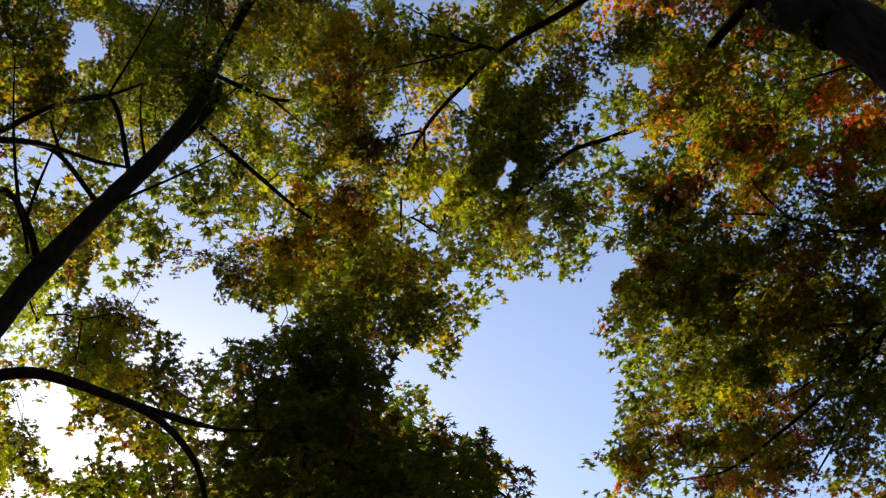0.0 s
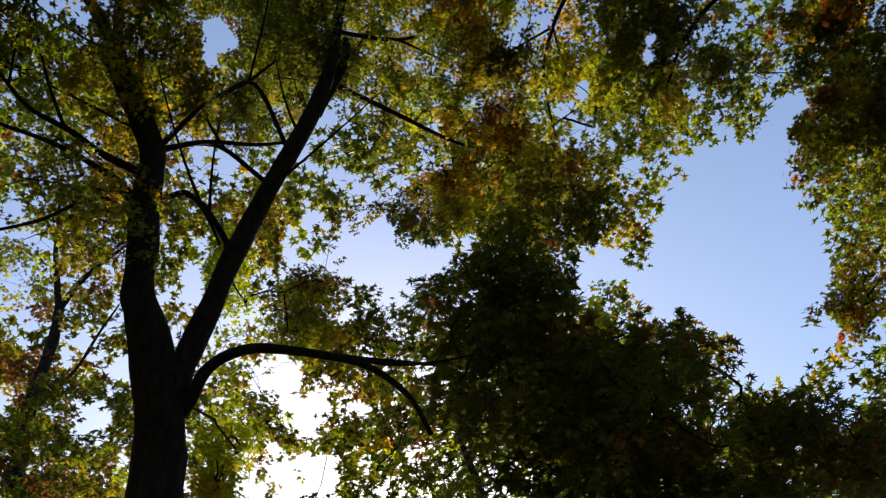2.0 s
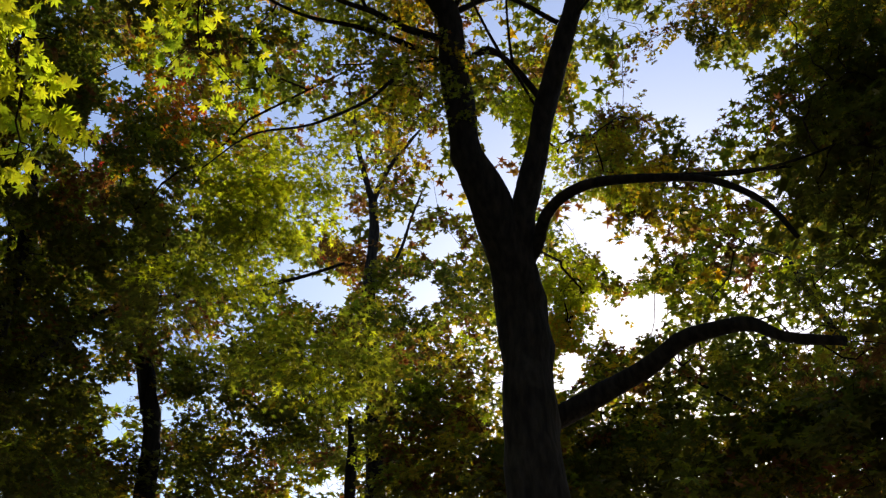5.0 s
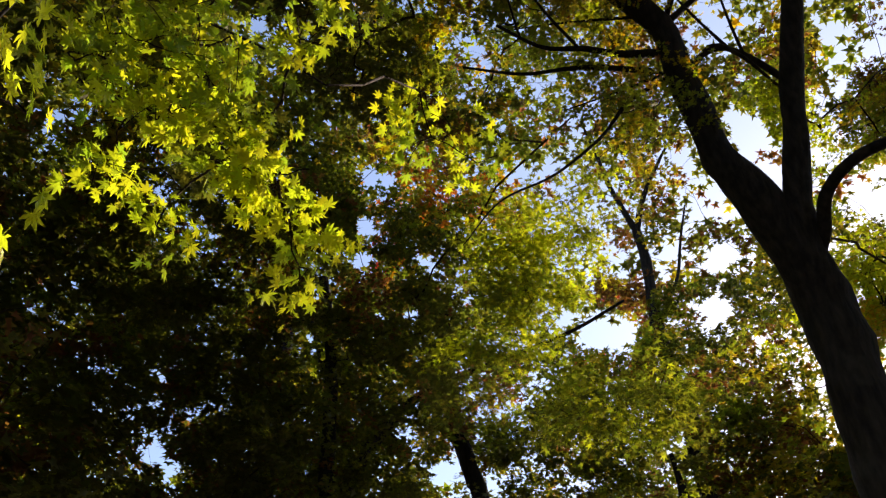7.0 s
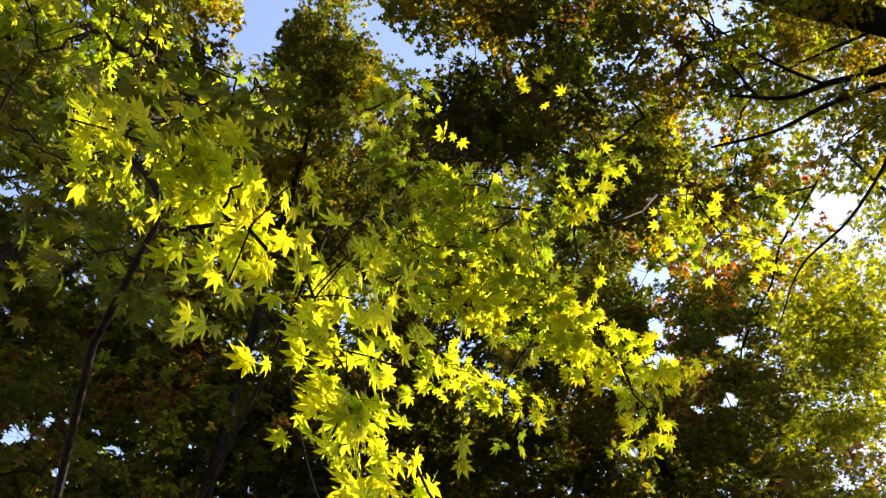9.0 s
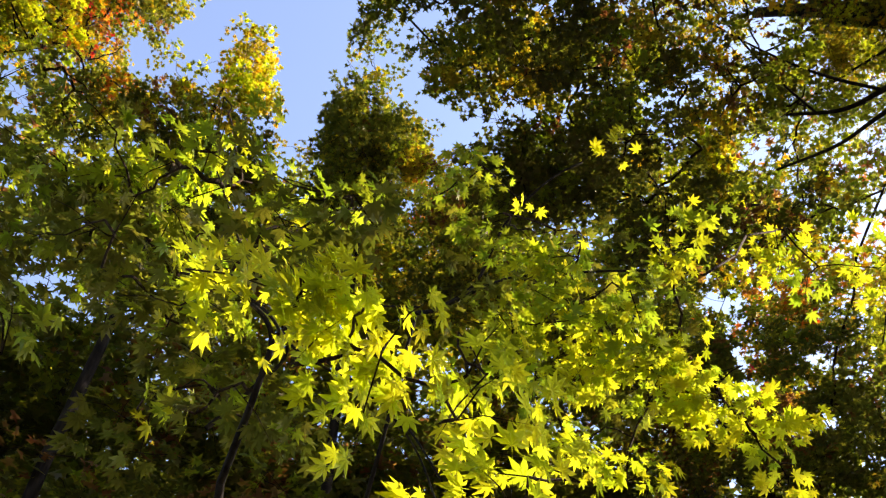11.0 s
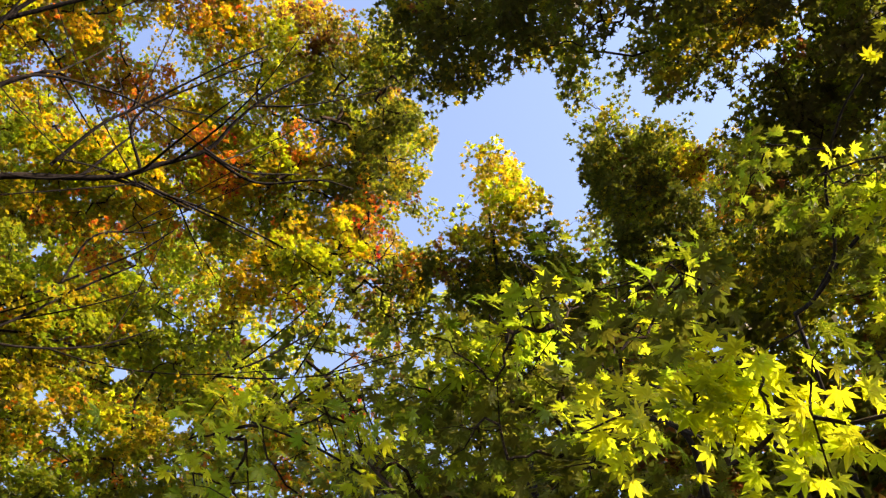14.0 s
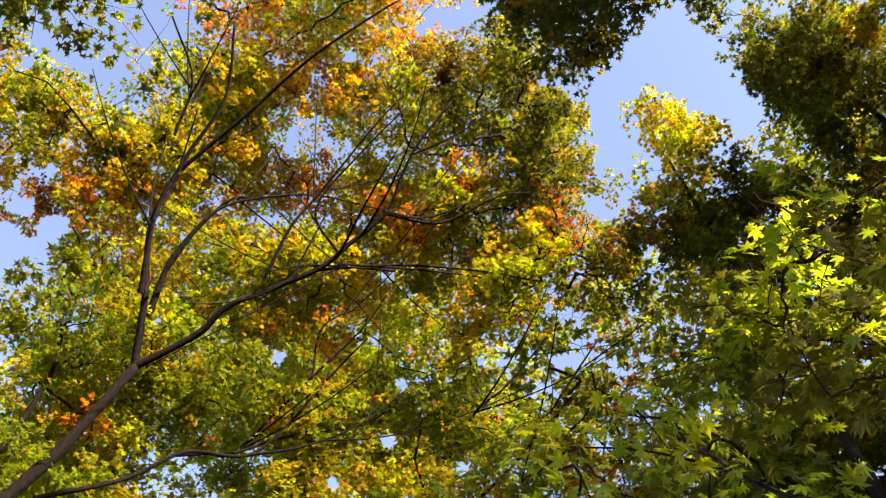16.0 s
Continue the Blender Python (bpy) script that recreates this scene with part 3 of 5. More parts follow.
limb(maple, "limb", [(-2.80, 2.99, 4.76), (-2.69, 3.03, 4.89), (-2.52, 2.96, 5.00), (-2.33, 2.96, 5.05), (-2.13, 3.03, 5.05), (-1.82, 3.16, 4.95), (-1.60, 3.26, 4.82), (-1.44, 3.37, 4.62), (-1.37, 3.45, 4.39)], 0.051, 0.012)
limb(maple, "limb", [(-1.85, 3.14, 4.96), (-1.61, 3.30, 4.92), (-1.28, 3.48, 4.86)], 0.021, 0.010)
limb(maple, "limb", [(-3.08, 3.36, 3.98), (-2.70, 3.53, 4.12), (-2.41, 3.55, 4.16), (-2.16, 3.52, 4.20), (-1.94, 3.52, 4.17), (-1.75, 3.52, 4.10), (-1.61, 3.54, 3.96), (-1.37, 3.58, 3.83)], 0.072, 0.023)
limb(maple, "branch", [(-2.83, 2.42, 6.52), (-2.93, 2.12, 6.48), (-2.95, 1.89, 6.44), (-3.01, 1.61, 6.38), (-2.98, 1.27, 6.39)], 0.034, 0.009)
limb(maple, "branch", [(-2.86, 2.47, 6.34), (-3.03, 2.21, 6.12), (-3.17, 2.05, 5.84), (-3.28, 1.77, 5.49), (-3.33, 1.43, 5.17), (-3.38, 1.22, 4.78)], 0.019, 0.003)
limb(maple, "branch", [(-2.95, 2.40, 6.46), (-3.04, 2.06, 6.44), (-3.10, 1.83, 6.38), (-3.15, 1.52, 6.22), (-3.16, 1.12, 6.09)], 0.025, 0.008)
limb(maple, "branch", [(-2.68, 2.42, 6.72), (-2.48, 2.58, 6.86), (-2.25, 2.81, 6.95), (-2.08, 2.97, 7.06)], 0.024, 0.010)
limb(maple, "branch", [(-2.79, 2.56, 6.34), (-2.61, 2.62, 6.40), (-2.57, 2.79, 6.33), (-2.62, 3.03, 6.28)], 0.022, 0.010)
limb(maple, "branch", [(-2.78, 2.43, 6.79), (-2.44, 2.46, 7.17), (-2.22, 2.58, 7.43), (-1.99, 2.65, 7.71)], 0.023, 0.010)
limb(maple, "branch", [(-1.70, 3.10, 7.75), (-1.36, 3.59, 7.68), (-1.09, 3.97, 7.62), (-0.77, 4.27, 7.59), (-0.41, 4.43, 7.63)], 0.025, 0.007)
limb(maple, "branch", [(-1.59, 2.89, 8.23), (-1.19, 3.22, 8.27), (-0.84, 3.35, 8.37), (-0.43, 3.51, 8.44)], 0.023, 0.007)
limb(maple, "branch", [(-2.35, 3.11, 6.93), (-2.49, 2.79, 7.04), (-2.63, 2.65, 7.04), (-2.81, 2.56, 7.00)], 0.020, 0.012)
limb(maple, "branch", [(-2.59, 3.13, 6.28), (-2.61, 2.87, 6.44), (-2.67, 2.71, 6.50), (-2.87, 2.57, 6.46)], 0.025, 0.014)
limb(maple, "branch", [(-2.17, 3.13, 7.24), (-2.23, 2.72, 7.66), (-2.52, 2.65, 7.57), (-2.75, 2.68, 7.46)], 0.021, 0.010)

# ---- the autumn maple overhead ----
autumn = tree("autumn_maple_tree", "maple with an upright trunk and green, gold and red leaves", (2.62, 2.2, 0))
limb(autumn, "trunk", [(2.62, 2.20, -0.10), (2.46, 2.26, 5.59), (2.40, 2.29, 5.99), (2.32, 2.34, 6.50), (2.26, 2.36, 6.87)], 0.169, 0.121)
limb(autumn, "branch", [(2.19, 2.35, 6.67), (2.00, 2.69, 6.82), (1.69, 3.18, 6.90), (1.39, 3.37, 6.99), (1.07, 3.50, 7.10), (0.80, 3.72, 7.12), (0.55, 4.10, 7.13)], 0.037, 0.009)
limb(autumn, "branch", [(1.57, 2.20, 7.18), (1.14, 2.52, 7.38), (0.74, 2.77, 7.55), (0.38, 3.08, 7.65), (0.02, 3.44, 7.70), (-0.21, 3.82, 7.70), (-0.33, 4.30, 7.50)], 0.031, 0.008)
limb(autumn, "branch", [(0.65, 2.80, 7.54), (0.46, 2.76, 7.69), (0.18, 2.71, 7.84)], 0.020, 0.009)
limb(autumn, "branch", [(2.84, 3.42, 5.33), (2.71, 3.54, 5.63), (2.51, 3.69, 5.91), (2.32, 3.76, 6.24), (1.85, 3.95, 6.69)], 0.018, 0.006)
limb(autumn, "branch", [(2.51, 3.69, 5.91), (2.28, 3.94, 6.11), (2.02, 4.15, 6.32), (1.90, 4.25, 6.42)], 0.012, 0.005)
limb(autumn, "branch", [(2.66, 3.65, 4.92), (2.52, 3.83, 5.16), (2.23, 4.04, 5.44), (1.82, 4.21, 5.77)], 0.020, 0.006)
limb(autumn, "branch", [(2.61, 3.50, 5.12), (2.50, 3.88, 5.12), (2.27, 4.28, 5.15), (2.00, 4.66, 5.17), (1.66, 5.03, 5.20), (1.36, 5.26, 5.35)], 0.020, 0.006)
limb(autumn, "branch", [(2.35, 3.72, 6.12), (2.25, 3.66, 6.48), (2.22, 3.48, 6.75)], 0.012, 0.004)
limb(autumn, "branch", [(2.48, 3.90, 5.11), (2.32, 4.48, 5.03), (2.14, 5.00, 4.98)], 0.013, 0.006)

# ---- trees behind ----
back_fork = tree("slender_tree", "slender far tree forking into thin stems with brown leaves", (-8.1, 6.72, 0))
limb(back_fork, "trunk", [(-8.10, 6.72, -0.10), (-8.33, 6.43, 7.49), (-8.42, 6.32, 8.69), (-8.46, 6.26, 9.87), (-8.45, 6.27, 10.76), (-8.49, 6.22, 11.61)], 0.180, 0.071)
limb(back_fork, "stem", [(-8.47, 6.20, 11.58), (-8.38, 5.83, 12.15), (-8.22, 5.48, 12.86), (-8.18, 5.24, 13.65)], 0.061, 0.015)
limb(back_fork, "stem", [(-8.47, 6.20, 11.58), (-8.19, 6.22, 12.07), (-7.91, 6.38, 12.60), (-7.60, 6.61, 13.21)], 0.061, 0.015)
limb(back_fork, "stem", [(-8.42, 6.24, 9.52), (-8.33, 6.43, 10.03), (-8.19, 6.59, 10.51), (-8.01, 6.67, 11.21), (-7.87, 6.77, 11.83)], 0.043, 0.014)
back_a = tree("shaded_tree", "shaded green tree with a curved low branch", (-7.5, 2.28, 0))
limb(back_a, "trunk", [(-7.50, 2.28, -0.10), (-7.62, 1.77, 4.74), (-7.67, 1.54, 5.58), (-7.68, 1.48, 6.58), (-7.70, 1.36, 7.43), (-7.73, 1.20, 8.19)], 0.122, 0.052)
limb(back_a, "stem", [(-8.53, 1.65, 7.17), (-8.59, 1.43, 7.83), (-8.67, 1.27, 8.41)], 0.059, 0.032)
limb(back_a, "branch", [(-7.89, 1.78, 5.19), (-7.80, 1.76, 5.60), (-7.50, 1.96, 6.22), (-7.22, 2.35, 6.62), (-6.88, 2.96, 6.92), (-6.51, 3.65, 7.26), (-6.17, 4.14, 7.59)], 0.062, 0.015)
limb(back_a, "branch", [(-7.87, 1.74, 5.67), (-7.75, 1.97, 6.19), (-7.55, 2.42, 6.83), (-7.41, 3.01, 7.24)], 0.075, 0.031)
back_b = tree("shaded_tree", "shaded thin-stemmed tree with dark green leaves", (-8.21, 3.95, 0))
limb(back_b, "trunk", [(-8.21, 3.95, -0.10), (-8.39, 3.53, 5.55), (-8.48, 3.32, 6.63), (-8.55, 3.14, 7.36), (-8.59, 3.03, 8.56)], 0.145, 0.066)
limb(back_b, "stem", [(-8.51, 3.27, 6.85), (-8.73, 3.00, 7.41), (-8.76, 2.58, 8.08)], 0.060, 0.029)
back_c = tree("shaded_tree", "shaded thin tree among green undergrowth leaves", (-7.81, 5.85, 0))
limb(back_c, "trunk", [(-7.81, 5.85, -0.10), (-7.88, 5.76, 6.02), (-7.89, 5.74, 6.62), (-7.93, 5.70, 7.08)], 0.120, 0.029)
limb(back_c, "branch", [(-8.89, 3.51, 6.66), (-8.98, 3.36, 7.21), (-9.05, 3.15, 7.95)], 0.055, 0.022)
back_d = tree("shaded_tree", "shaded leaning tree with dark green crown", (-9.07, 1.39, 0))
limb(back_d, "trunk", [(-9.07, 1.39, -0.10), (-9.11, 1.07, 8.18), (-9.13, 0.96, 9.28), (-9.13, 0.90, 10.54)], 0.147, 0.058)
limb(back_d, "branch", [(-8.48, 2.57, 6.61), (-8.55, 2.03, 7.12), (-8.59, 1.69, 7.55), (-8.56, 1.47, 8.30)], 0.072, 0.028)

back_e = tree("shaded_tree", "backlit tree with thin brown and green leaves", (-2.6, 9.2, 0))
limb(back_e, "trunk", [(-2.6, 9.2, -0.1), (-2.5, 9.1, 3.0), (-2.8, 9.0, 6.0), (-3.2, 8.6, 8.5)], 0.16, 0.04)
limb(back_e, "branch", [(-2.7, 9.0, 4.5), (-3.6, 8.4, 6.0), (-4.6, 7.6, 7.2)], 0.05, 0.015)
back_f = tree("shaded_tree", "shaded tree with a dark dense crown", (-6.2, -5.6, 0))
limb(back_f, "trunk", [(-6.2, -5.6, -0.1), (-6.1, -5.5, 3.0), (-6.0, -5.6, 6.0), (-5.6, -5.5, 8.5)], 0.15, 0.03)

# added, mostly out of view: its crowns keep skylight off
behind = tree("woodland_tree", "broad green tree standing across the clearing", (9.5, -1.5, 0))
limb(behind, "trunk", [(9.5, -1.5, -0.1), (9.4, -1.4, 3.0), (9.2, -1.5, 6.0), (9.0, -1.3, 9.0)], 0.2, 0.05)

# ---- the golden tree behind the viewer's start ----
gold = tree("golden_tree", "many-branched tree with yellow, olive and orange sunlit leaves", (3.1, -6.05, 0))
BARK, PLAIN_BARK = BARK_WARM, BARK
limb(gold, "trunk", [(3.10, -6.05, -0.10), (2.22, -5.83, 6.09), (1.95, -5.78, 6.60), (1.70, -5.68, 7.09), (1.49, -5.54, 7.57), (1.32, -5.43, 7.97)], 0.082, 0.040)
limb(gold, "stem", [(1.33, -5.47, 7.94), (1.39, -5.03, 8.52), (1.48, -4.56, 9.05), (1.31, -4.10, 9.56), (1.06, -3.59, 10.04), (1.12, -3.00, 10.57)], 0.038, 0.012)
limb(gold, "stem", [(1.32, -5.43, 7.97), (0.85, -5.18, 8.25), (0.61, -4.95, 8.45), (-0.10, -4.64, 8.79), (-0.38, -4.42, 9.03), (-0.68, -4.14, 9.27), (-0.77, -3.84, 9.52), (-0.88, -3.57, 9.73), (-1.15, -3.19, 10.06)], 0.038, 0.010)
limb(gold, "stem", [(1.33, -5.19, 8.41), (1.23, -4.82, 8.94), (0.87, -4.45, 9.44), (0.67, -4.42, 9.58)], 0.034, 0.010)
limb(gold, "branch", [(1.34, -4.21, 9.50), (0.81, -3.67, 9.93), (0.26, -3.06, 10.30), (-0.38, -2.52, 10.65)], 0.024, 0.010)
limb(gold, "branch", [(-0.68, -4.16, 9.26), (-1.23, -4.17, 9.29), (-1.74, -3.86, 9.46), (-2.08, -3.77, 9.53)], 0.018, 0.007)
limb(gold, "branch", [(-0.29, -4.53, 8.97), (-0.00, -4.29, 9.34), (-0.35, -3.80, 9.79), (-0.73, -3.37, 10.15)], 0.016, 0.007)
limb(gold, "branch", [(1.69, -5.63, 6.55), (1.13, -5.71, 6.92), (0.72, -5.69, 7.29), (0.21, -5.82, 7.48), (-0.13, -5.68, 7.88), (-0.34, -5.55, 8.25), (-0.71, -5.26, 8.69)], 0.022, 0.009)
limb(gold, "branch", [(0.21, -5.82, 7.48), (-0.26, -5.79, 7.65), (-0.75, -5.70, 7.95), (-1.15, -5.51, 8.31)], 0.015, 0.006)
limb(gold, "branch", [(-1.50, -6.63, 7.90), (-1.80, -6.31, 8.41), (-2.02, -6.09, 8.82), (-2.37, -5.89, 9.13), (-2.92, -5.41, 9.78)], 0.023, 0.010)
limb(gold, "branch", [(-2.13, -6.56, 8.07), (-2.58, -6.24, 8.49), (-2.99, -5.81, 9.09), (-3.36, -5.42, 9.59)], 0.019, 0.010)
limb(gold, "branch", [(2.20, -5.93, 7.25), (2.11, -5.81, 7.70), (2.05, -5.68, 8.10), (2.09, -5.56, 8.45)], 0.027, 0.018)
limb(gold, "branch", [(1.46, -3.96, 9.71), (1.41, -3.52, 10.13), (1.71, -3.04, 10.46)], 0.017, 0.010)
limb(gold, "branch", [(-0.85, -4.57, 8.90), (-0.09, -4.60, 8.81), (0.36, -4.66, 8.65)], 0.012, 0.006)
limb(gold, "branch", [(-0.10, -4.64, 8.79), (-0.85, -4.57, 9.01), (-1.71, -4.53, 9.11), (-2.37, -4.56, 9.15)], 0.016, 0.007)
limb(gold, "branch", [(1.22, -4.73, 8.51), (1.00, -4.40, 8.90), (0.79, -4.28, 9.12), (0.44, -4.23, 9.32), (-0.02, -4.21, 9.48), (-0.68, -4.28, 9.55)], 0.019, 0.007)
limb(gold, "branch", [(0.36, -4.73, 8.62), (0.21, -4.37, 9.02), (-0.01, -4.10, 9.33), (-0.40, -3.52, 9.75), (-0.65, -3.21, 10.02)], 0.017, 0.007)
limb(gold, "branch", [(-0.32, -4.51, 8.76), (-0.76, -4.56, 8.93), (-1.29, -4.60, 9.07), (-1.79, -4.64, 9.18)], 0.014, 0.007)
limb(gold, "branch", [(0.35, -5.97, 7.63), (-0.19, -5.93, 7.95), (-0.74, -5.94, 8.17), (-1.11, -5.86, 8.45)], 0.015, 0.007)
limb(gold, "branch", [(0.03, -6.20, 7.41), (-0.31, -6.13, 7.76), (-0.62, -6.14, 8.00), (-1.12, -6.21, 8.15)], 0.014, 0.007)
limb(gold, "branch", [(0.84, -6.00, 7.55), (0.59, -6.05, 7.67), (0.36, -6.11, 7.77), (0.07, -5.91, 8.11), (-0.24, -5.65, 8.45), (-0.65, -5.27, 8.84), (-0.85, -5.00, 9.12)], 0.021, 0.007)
limb(gold, "branch", [(1.40, -4.91, 8.36), (1.43, -4.43, 8.89), (1.35, -4.25, 9.24), (1.27, -3.65, 9.76)], 0.029, 0.007)
limb(gold, "branch", [(-0.63, -4.01, 9.02), (-1.06, -4.12, 9.25), (-1.58, -3.98, 9.58)], 0.012, 0.007)
limb(gold, "branch", [(-0.23, -5.40, 8.14), (-0.26, -5.19, 8.67), (-0.67, -5.12, 9.06)], 0.012, 0.007)
BARK = PLAIN_BARK

# ---- two treetops against the blue ----
top_a = tree("treetop_tree", "tall tree with an orange-tipped green top", (-4.0, -3.8, 0))
limb(top_a, "trunk", [(-4.0, -3.8, -0.1), (-3.95, -3.75, 4.0), (-3.7, -3.5, 7.5), (-3.45, -3.25, 9.9)], 0.1, 0.015)
top_b = tree("treetop_tree", "tall dark green tree with a few orange tips", (-5.2, -2.3, 0))
limb(top_b, "trunk", [(-5.2, -2.3, -0.1), (-5.15, -2.25, 4.0), (-4.9, -2.15, 7.5), (-4.5, -2.0, 9.8)], 0.1, 0.015)

# ---- the low maple beside the viewer ----
near_maple = tree("young_maple_tree", "young maple with bright yellow-green sunlit star leaves", (-2.7, -1.6, 0))
limb(near_maple, "trunk", [(-2.7, -1.6, -0.1), (-2.68, -1.55, 1.2), (-2.6, -1.5, 2.3), (-2.45, -1.1, 3.2), (-2.11, -0.78, 4.06)], 0.026, 0.006, BARK_WARM)
limb(near_maple, "bough", [(-2.6, -1.5, 2.25), (-2.0, -1.25, 2.6), (-1.47, -1.02, 2.84)], 0.014, 0.009)
limb(near_maple, "bough", [(-1.47, -1.02, 2.84), (-1.31, -0.90, 2.92), (-1.25, -0.86, 3.01), (-1.21, -0.90, 3.08), (-1.18, -0.98, 3.14), (-1.18, -1.09, 3.21)], 0.009, 0.003)
limb(near_maple, "bough", [(-1.25, -0.86, 3.01), (-1.24, -0.77, 3.05), (-1.29, -0.68, 3.11), (-1.35, -0.57, 3.15)], 0.005, 0.002)
limb(near_maple, "bough", [(-1.25, -0.82, 3.01), (-1.34, -0.69, 2.92), (-1.38, -0.60, 2.83), (-1.39, -0.53, 2.69)], 0.004, 0.002)
limb(near_maple, "bough", [(-1.05, -0.97, 3.04), (-1.09, -0.81, 2.91), (-1.12, -0.74, 2.81), (-1.19, -0.62, 2.74), (-1.25, -0.55, 2.66), (-1.31, -0.51, 2.54), (-1.38, -0.46, 2.40), (-1.40, -0.39, 2.31)], 0.004, 0.001)
limb(near_maple, "bough", [(-2.11, -0.78, 4.06), (-2.05, -0.68, 3.99), (-1.96, -0.45, 3.97), (-1.94, -0.26, 3.93), (-1.93, -0.00, 3.86), (-1.95, 0.19, 3.81)], 0.009, 0.003)
limb(near_maple, "bough", [(-2.05, -0.68, 3.99), (-2.01, -0.54, 4.05), (-1.87, -0.41, 4.16), (-1.72, -0.24, 4.15), (-1.68, -0.11, 4.17)], 0.007, 0.003)
limb(near_maple, "bough", [(-2.05, -0.51, 3.61), (-2.08, -0.37, 3.60), (-2.10, -0.12, 3.57), (-2.12, 0.10, 3.52)], 0.005, 0.002)
limb(near_maple, "bough", [(-1.36, -1.02, 2.89), (-1.37, -0.94, 3.00), (-1.37, -0.88, 3.10), (-1.28, -0.90, 3.18), (-1.18, -0.94, 3.24), (-1.04, -0.98, 3.38)], 0.006, 0.002)
limb(near_maple, "bough", [(-1.18, -0.94, 3.24), (-1.18, -0.80, 3.30), (-1.20, -0.70, 3.37)], 0.003, 0.002)
limb(near_maple, "bough", [(-0.91, -1.25, 2.86), (-0.81, -1.29, 2.96), (-0.69, -1.35, 3.05), (-0.57, -1.42, 3.11)], 0.004, 0.002)

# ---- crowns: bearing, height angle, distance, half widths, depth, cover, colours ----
# DARK, GLOOM and SHADE: dark greens that also put the crowns' shade into colour
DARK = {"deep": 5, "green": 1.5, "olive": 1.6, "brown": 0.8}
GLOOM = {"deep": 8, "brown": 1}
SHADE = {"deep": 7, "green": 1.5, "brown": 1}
MIXED = {"green": 3, "lime": 2, "olive": 3.5, "gold": 1.4, "brown": 0.8}
RUSTY = {"olive": 4, "orange": 1.6, "gold": 1.6, "green": 3, "deep": 1.5, "red": 0.8, "brown": 1.5}
SUNLIT_LIME = {"lime": 8, "green": 1, "gold": 0.5}
SUNNY = {"green": 2.5, "lime": 2.5, "olive": 4, "gold": 3, "orange": 1.7, "brown": 0.4}
VERDANT = {"green": 4, "fresh": 4, "olive": 4, "lime": 2, "deep": 2, "gold": 0.7, "orange": 0.3}
EMBER = {"deep": 3, "green": 3, "olive": 3, "orange": 0.9, "red": 0.7, "brown": 1}
FIERY = {"green": 1.5, "olive": 3, "gold": 3, "orange": 3, "red": 1}
# BACKLIT: duller leaf colours imitate crowns seen against the sun
BACKLIT = {"brown": 2, "olive": 3, "deep": 3}
FRESH = {"lime": 3, "green": 4, "deep": 1}
LEAFY = {"green": 3, "lime": 1.2, "olive": 2.6, "gold": 0.8, "deep": 4, "brown": 1}
CANOPY = {"green": 2.5, "lime": 2, "olive": 3, "gold": 1.6, "deep": 2.5, "brown": 1, "orange": 0.2}
INNER_SHADE = {"deep": 8, "fresh": 2}
SUNLIT += [(spot(az, el, d), r) for az, el, d, r in [(82.7, 61.3, 6.76, 0.35), (74.1, 59.1, 6.74, 0.4), (72.0, 55.1, 7.14, 0.4), (81.7, 57.0, 7.16, 0.3), (76.3, 53.1, 7.55, 0.35), (64, 40, 5.5, 0.5), (67, 36, 5.6, 0.45), (61, 44.5, 5.8, 0.5), (58, 31.5, 4.6, 0.5), (39, 37, 6.5, 0.35), (40, 48, 7, 0.35)]]
SUNLIT += [(spot(az, el, d), r) for az, el, d, r in [
    (52, 57, 6.4, 0.5), (8, 62, 7.6, 0.8), (20, 65, 7.8, 0.8), (16, 58, 7.6, 0.7), (2, 57, 7.3, 0.6), (30, 60, 7, 0.6), (12, 53, 7.4, 0.5), (-14, 64, 7.2, 0.6), (-18, 62, 7.2, 0.7), (-38, 54, 6.2, 0.7), (-20, 41, 6.5, 0.5)]]
SUNLIT += [(spot(az, el, d), r) for az, el, d, r in [
    (165, 60, 9.6, 0.7), (-175, 62, 9.6, 0.7), (178, 50, 9.8, 0.7), (156, 54, 9.4, 0.6), (-163, 54, 9.6, 0.7), (133, 62, 9.4, 0.5), (168, 58, 10.2, 0.8), (160, 57, 9.8, 0.6), (166, 52, 9.3, 0.7), (172, 43, 8.8, 1.1),
    (-172, 45, 8.8, 1.2), (-160, 46, 8.8, 1.1), (164, 49, 9, 0.8), (-168, 55, 9.6, 0.9), (160, 43, 8.9, 0.8), (155, 48, 9, 0.7), (148, 50, 9, 0.5), (-146.3, 62.8, 11.04, 0.8), (-147.5, 57.6, 10.75, 0.8), (-149.1, 66.9, 11.23, 0.7)]]

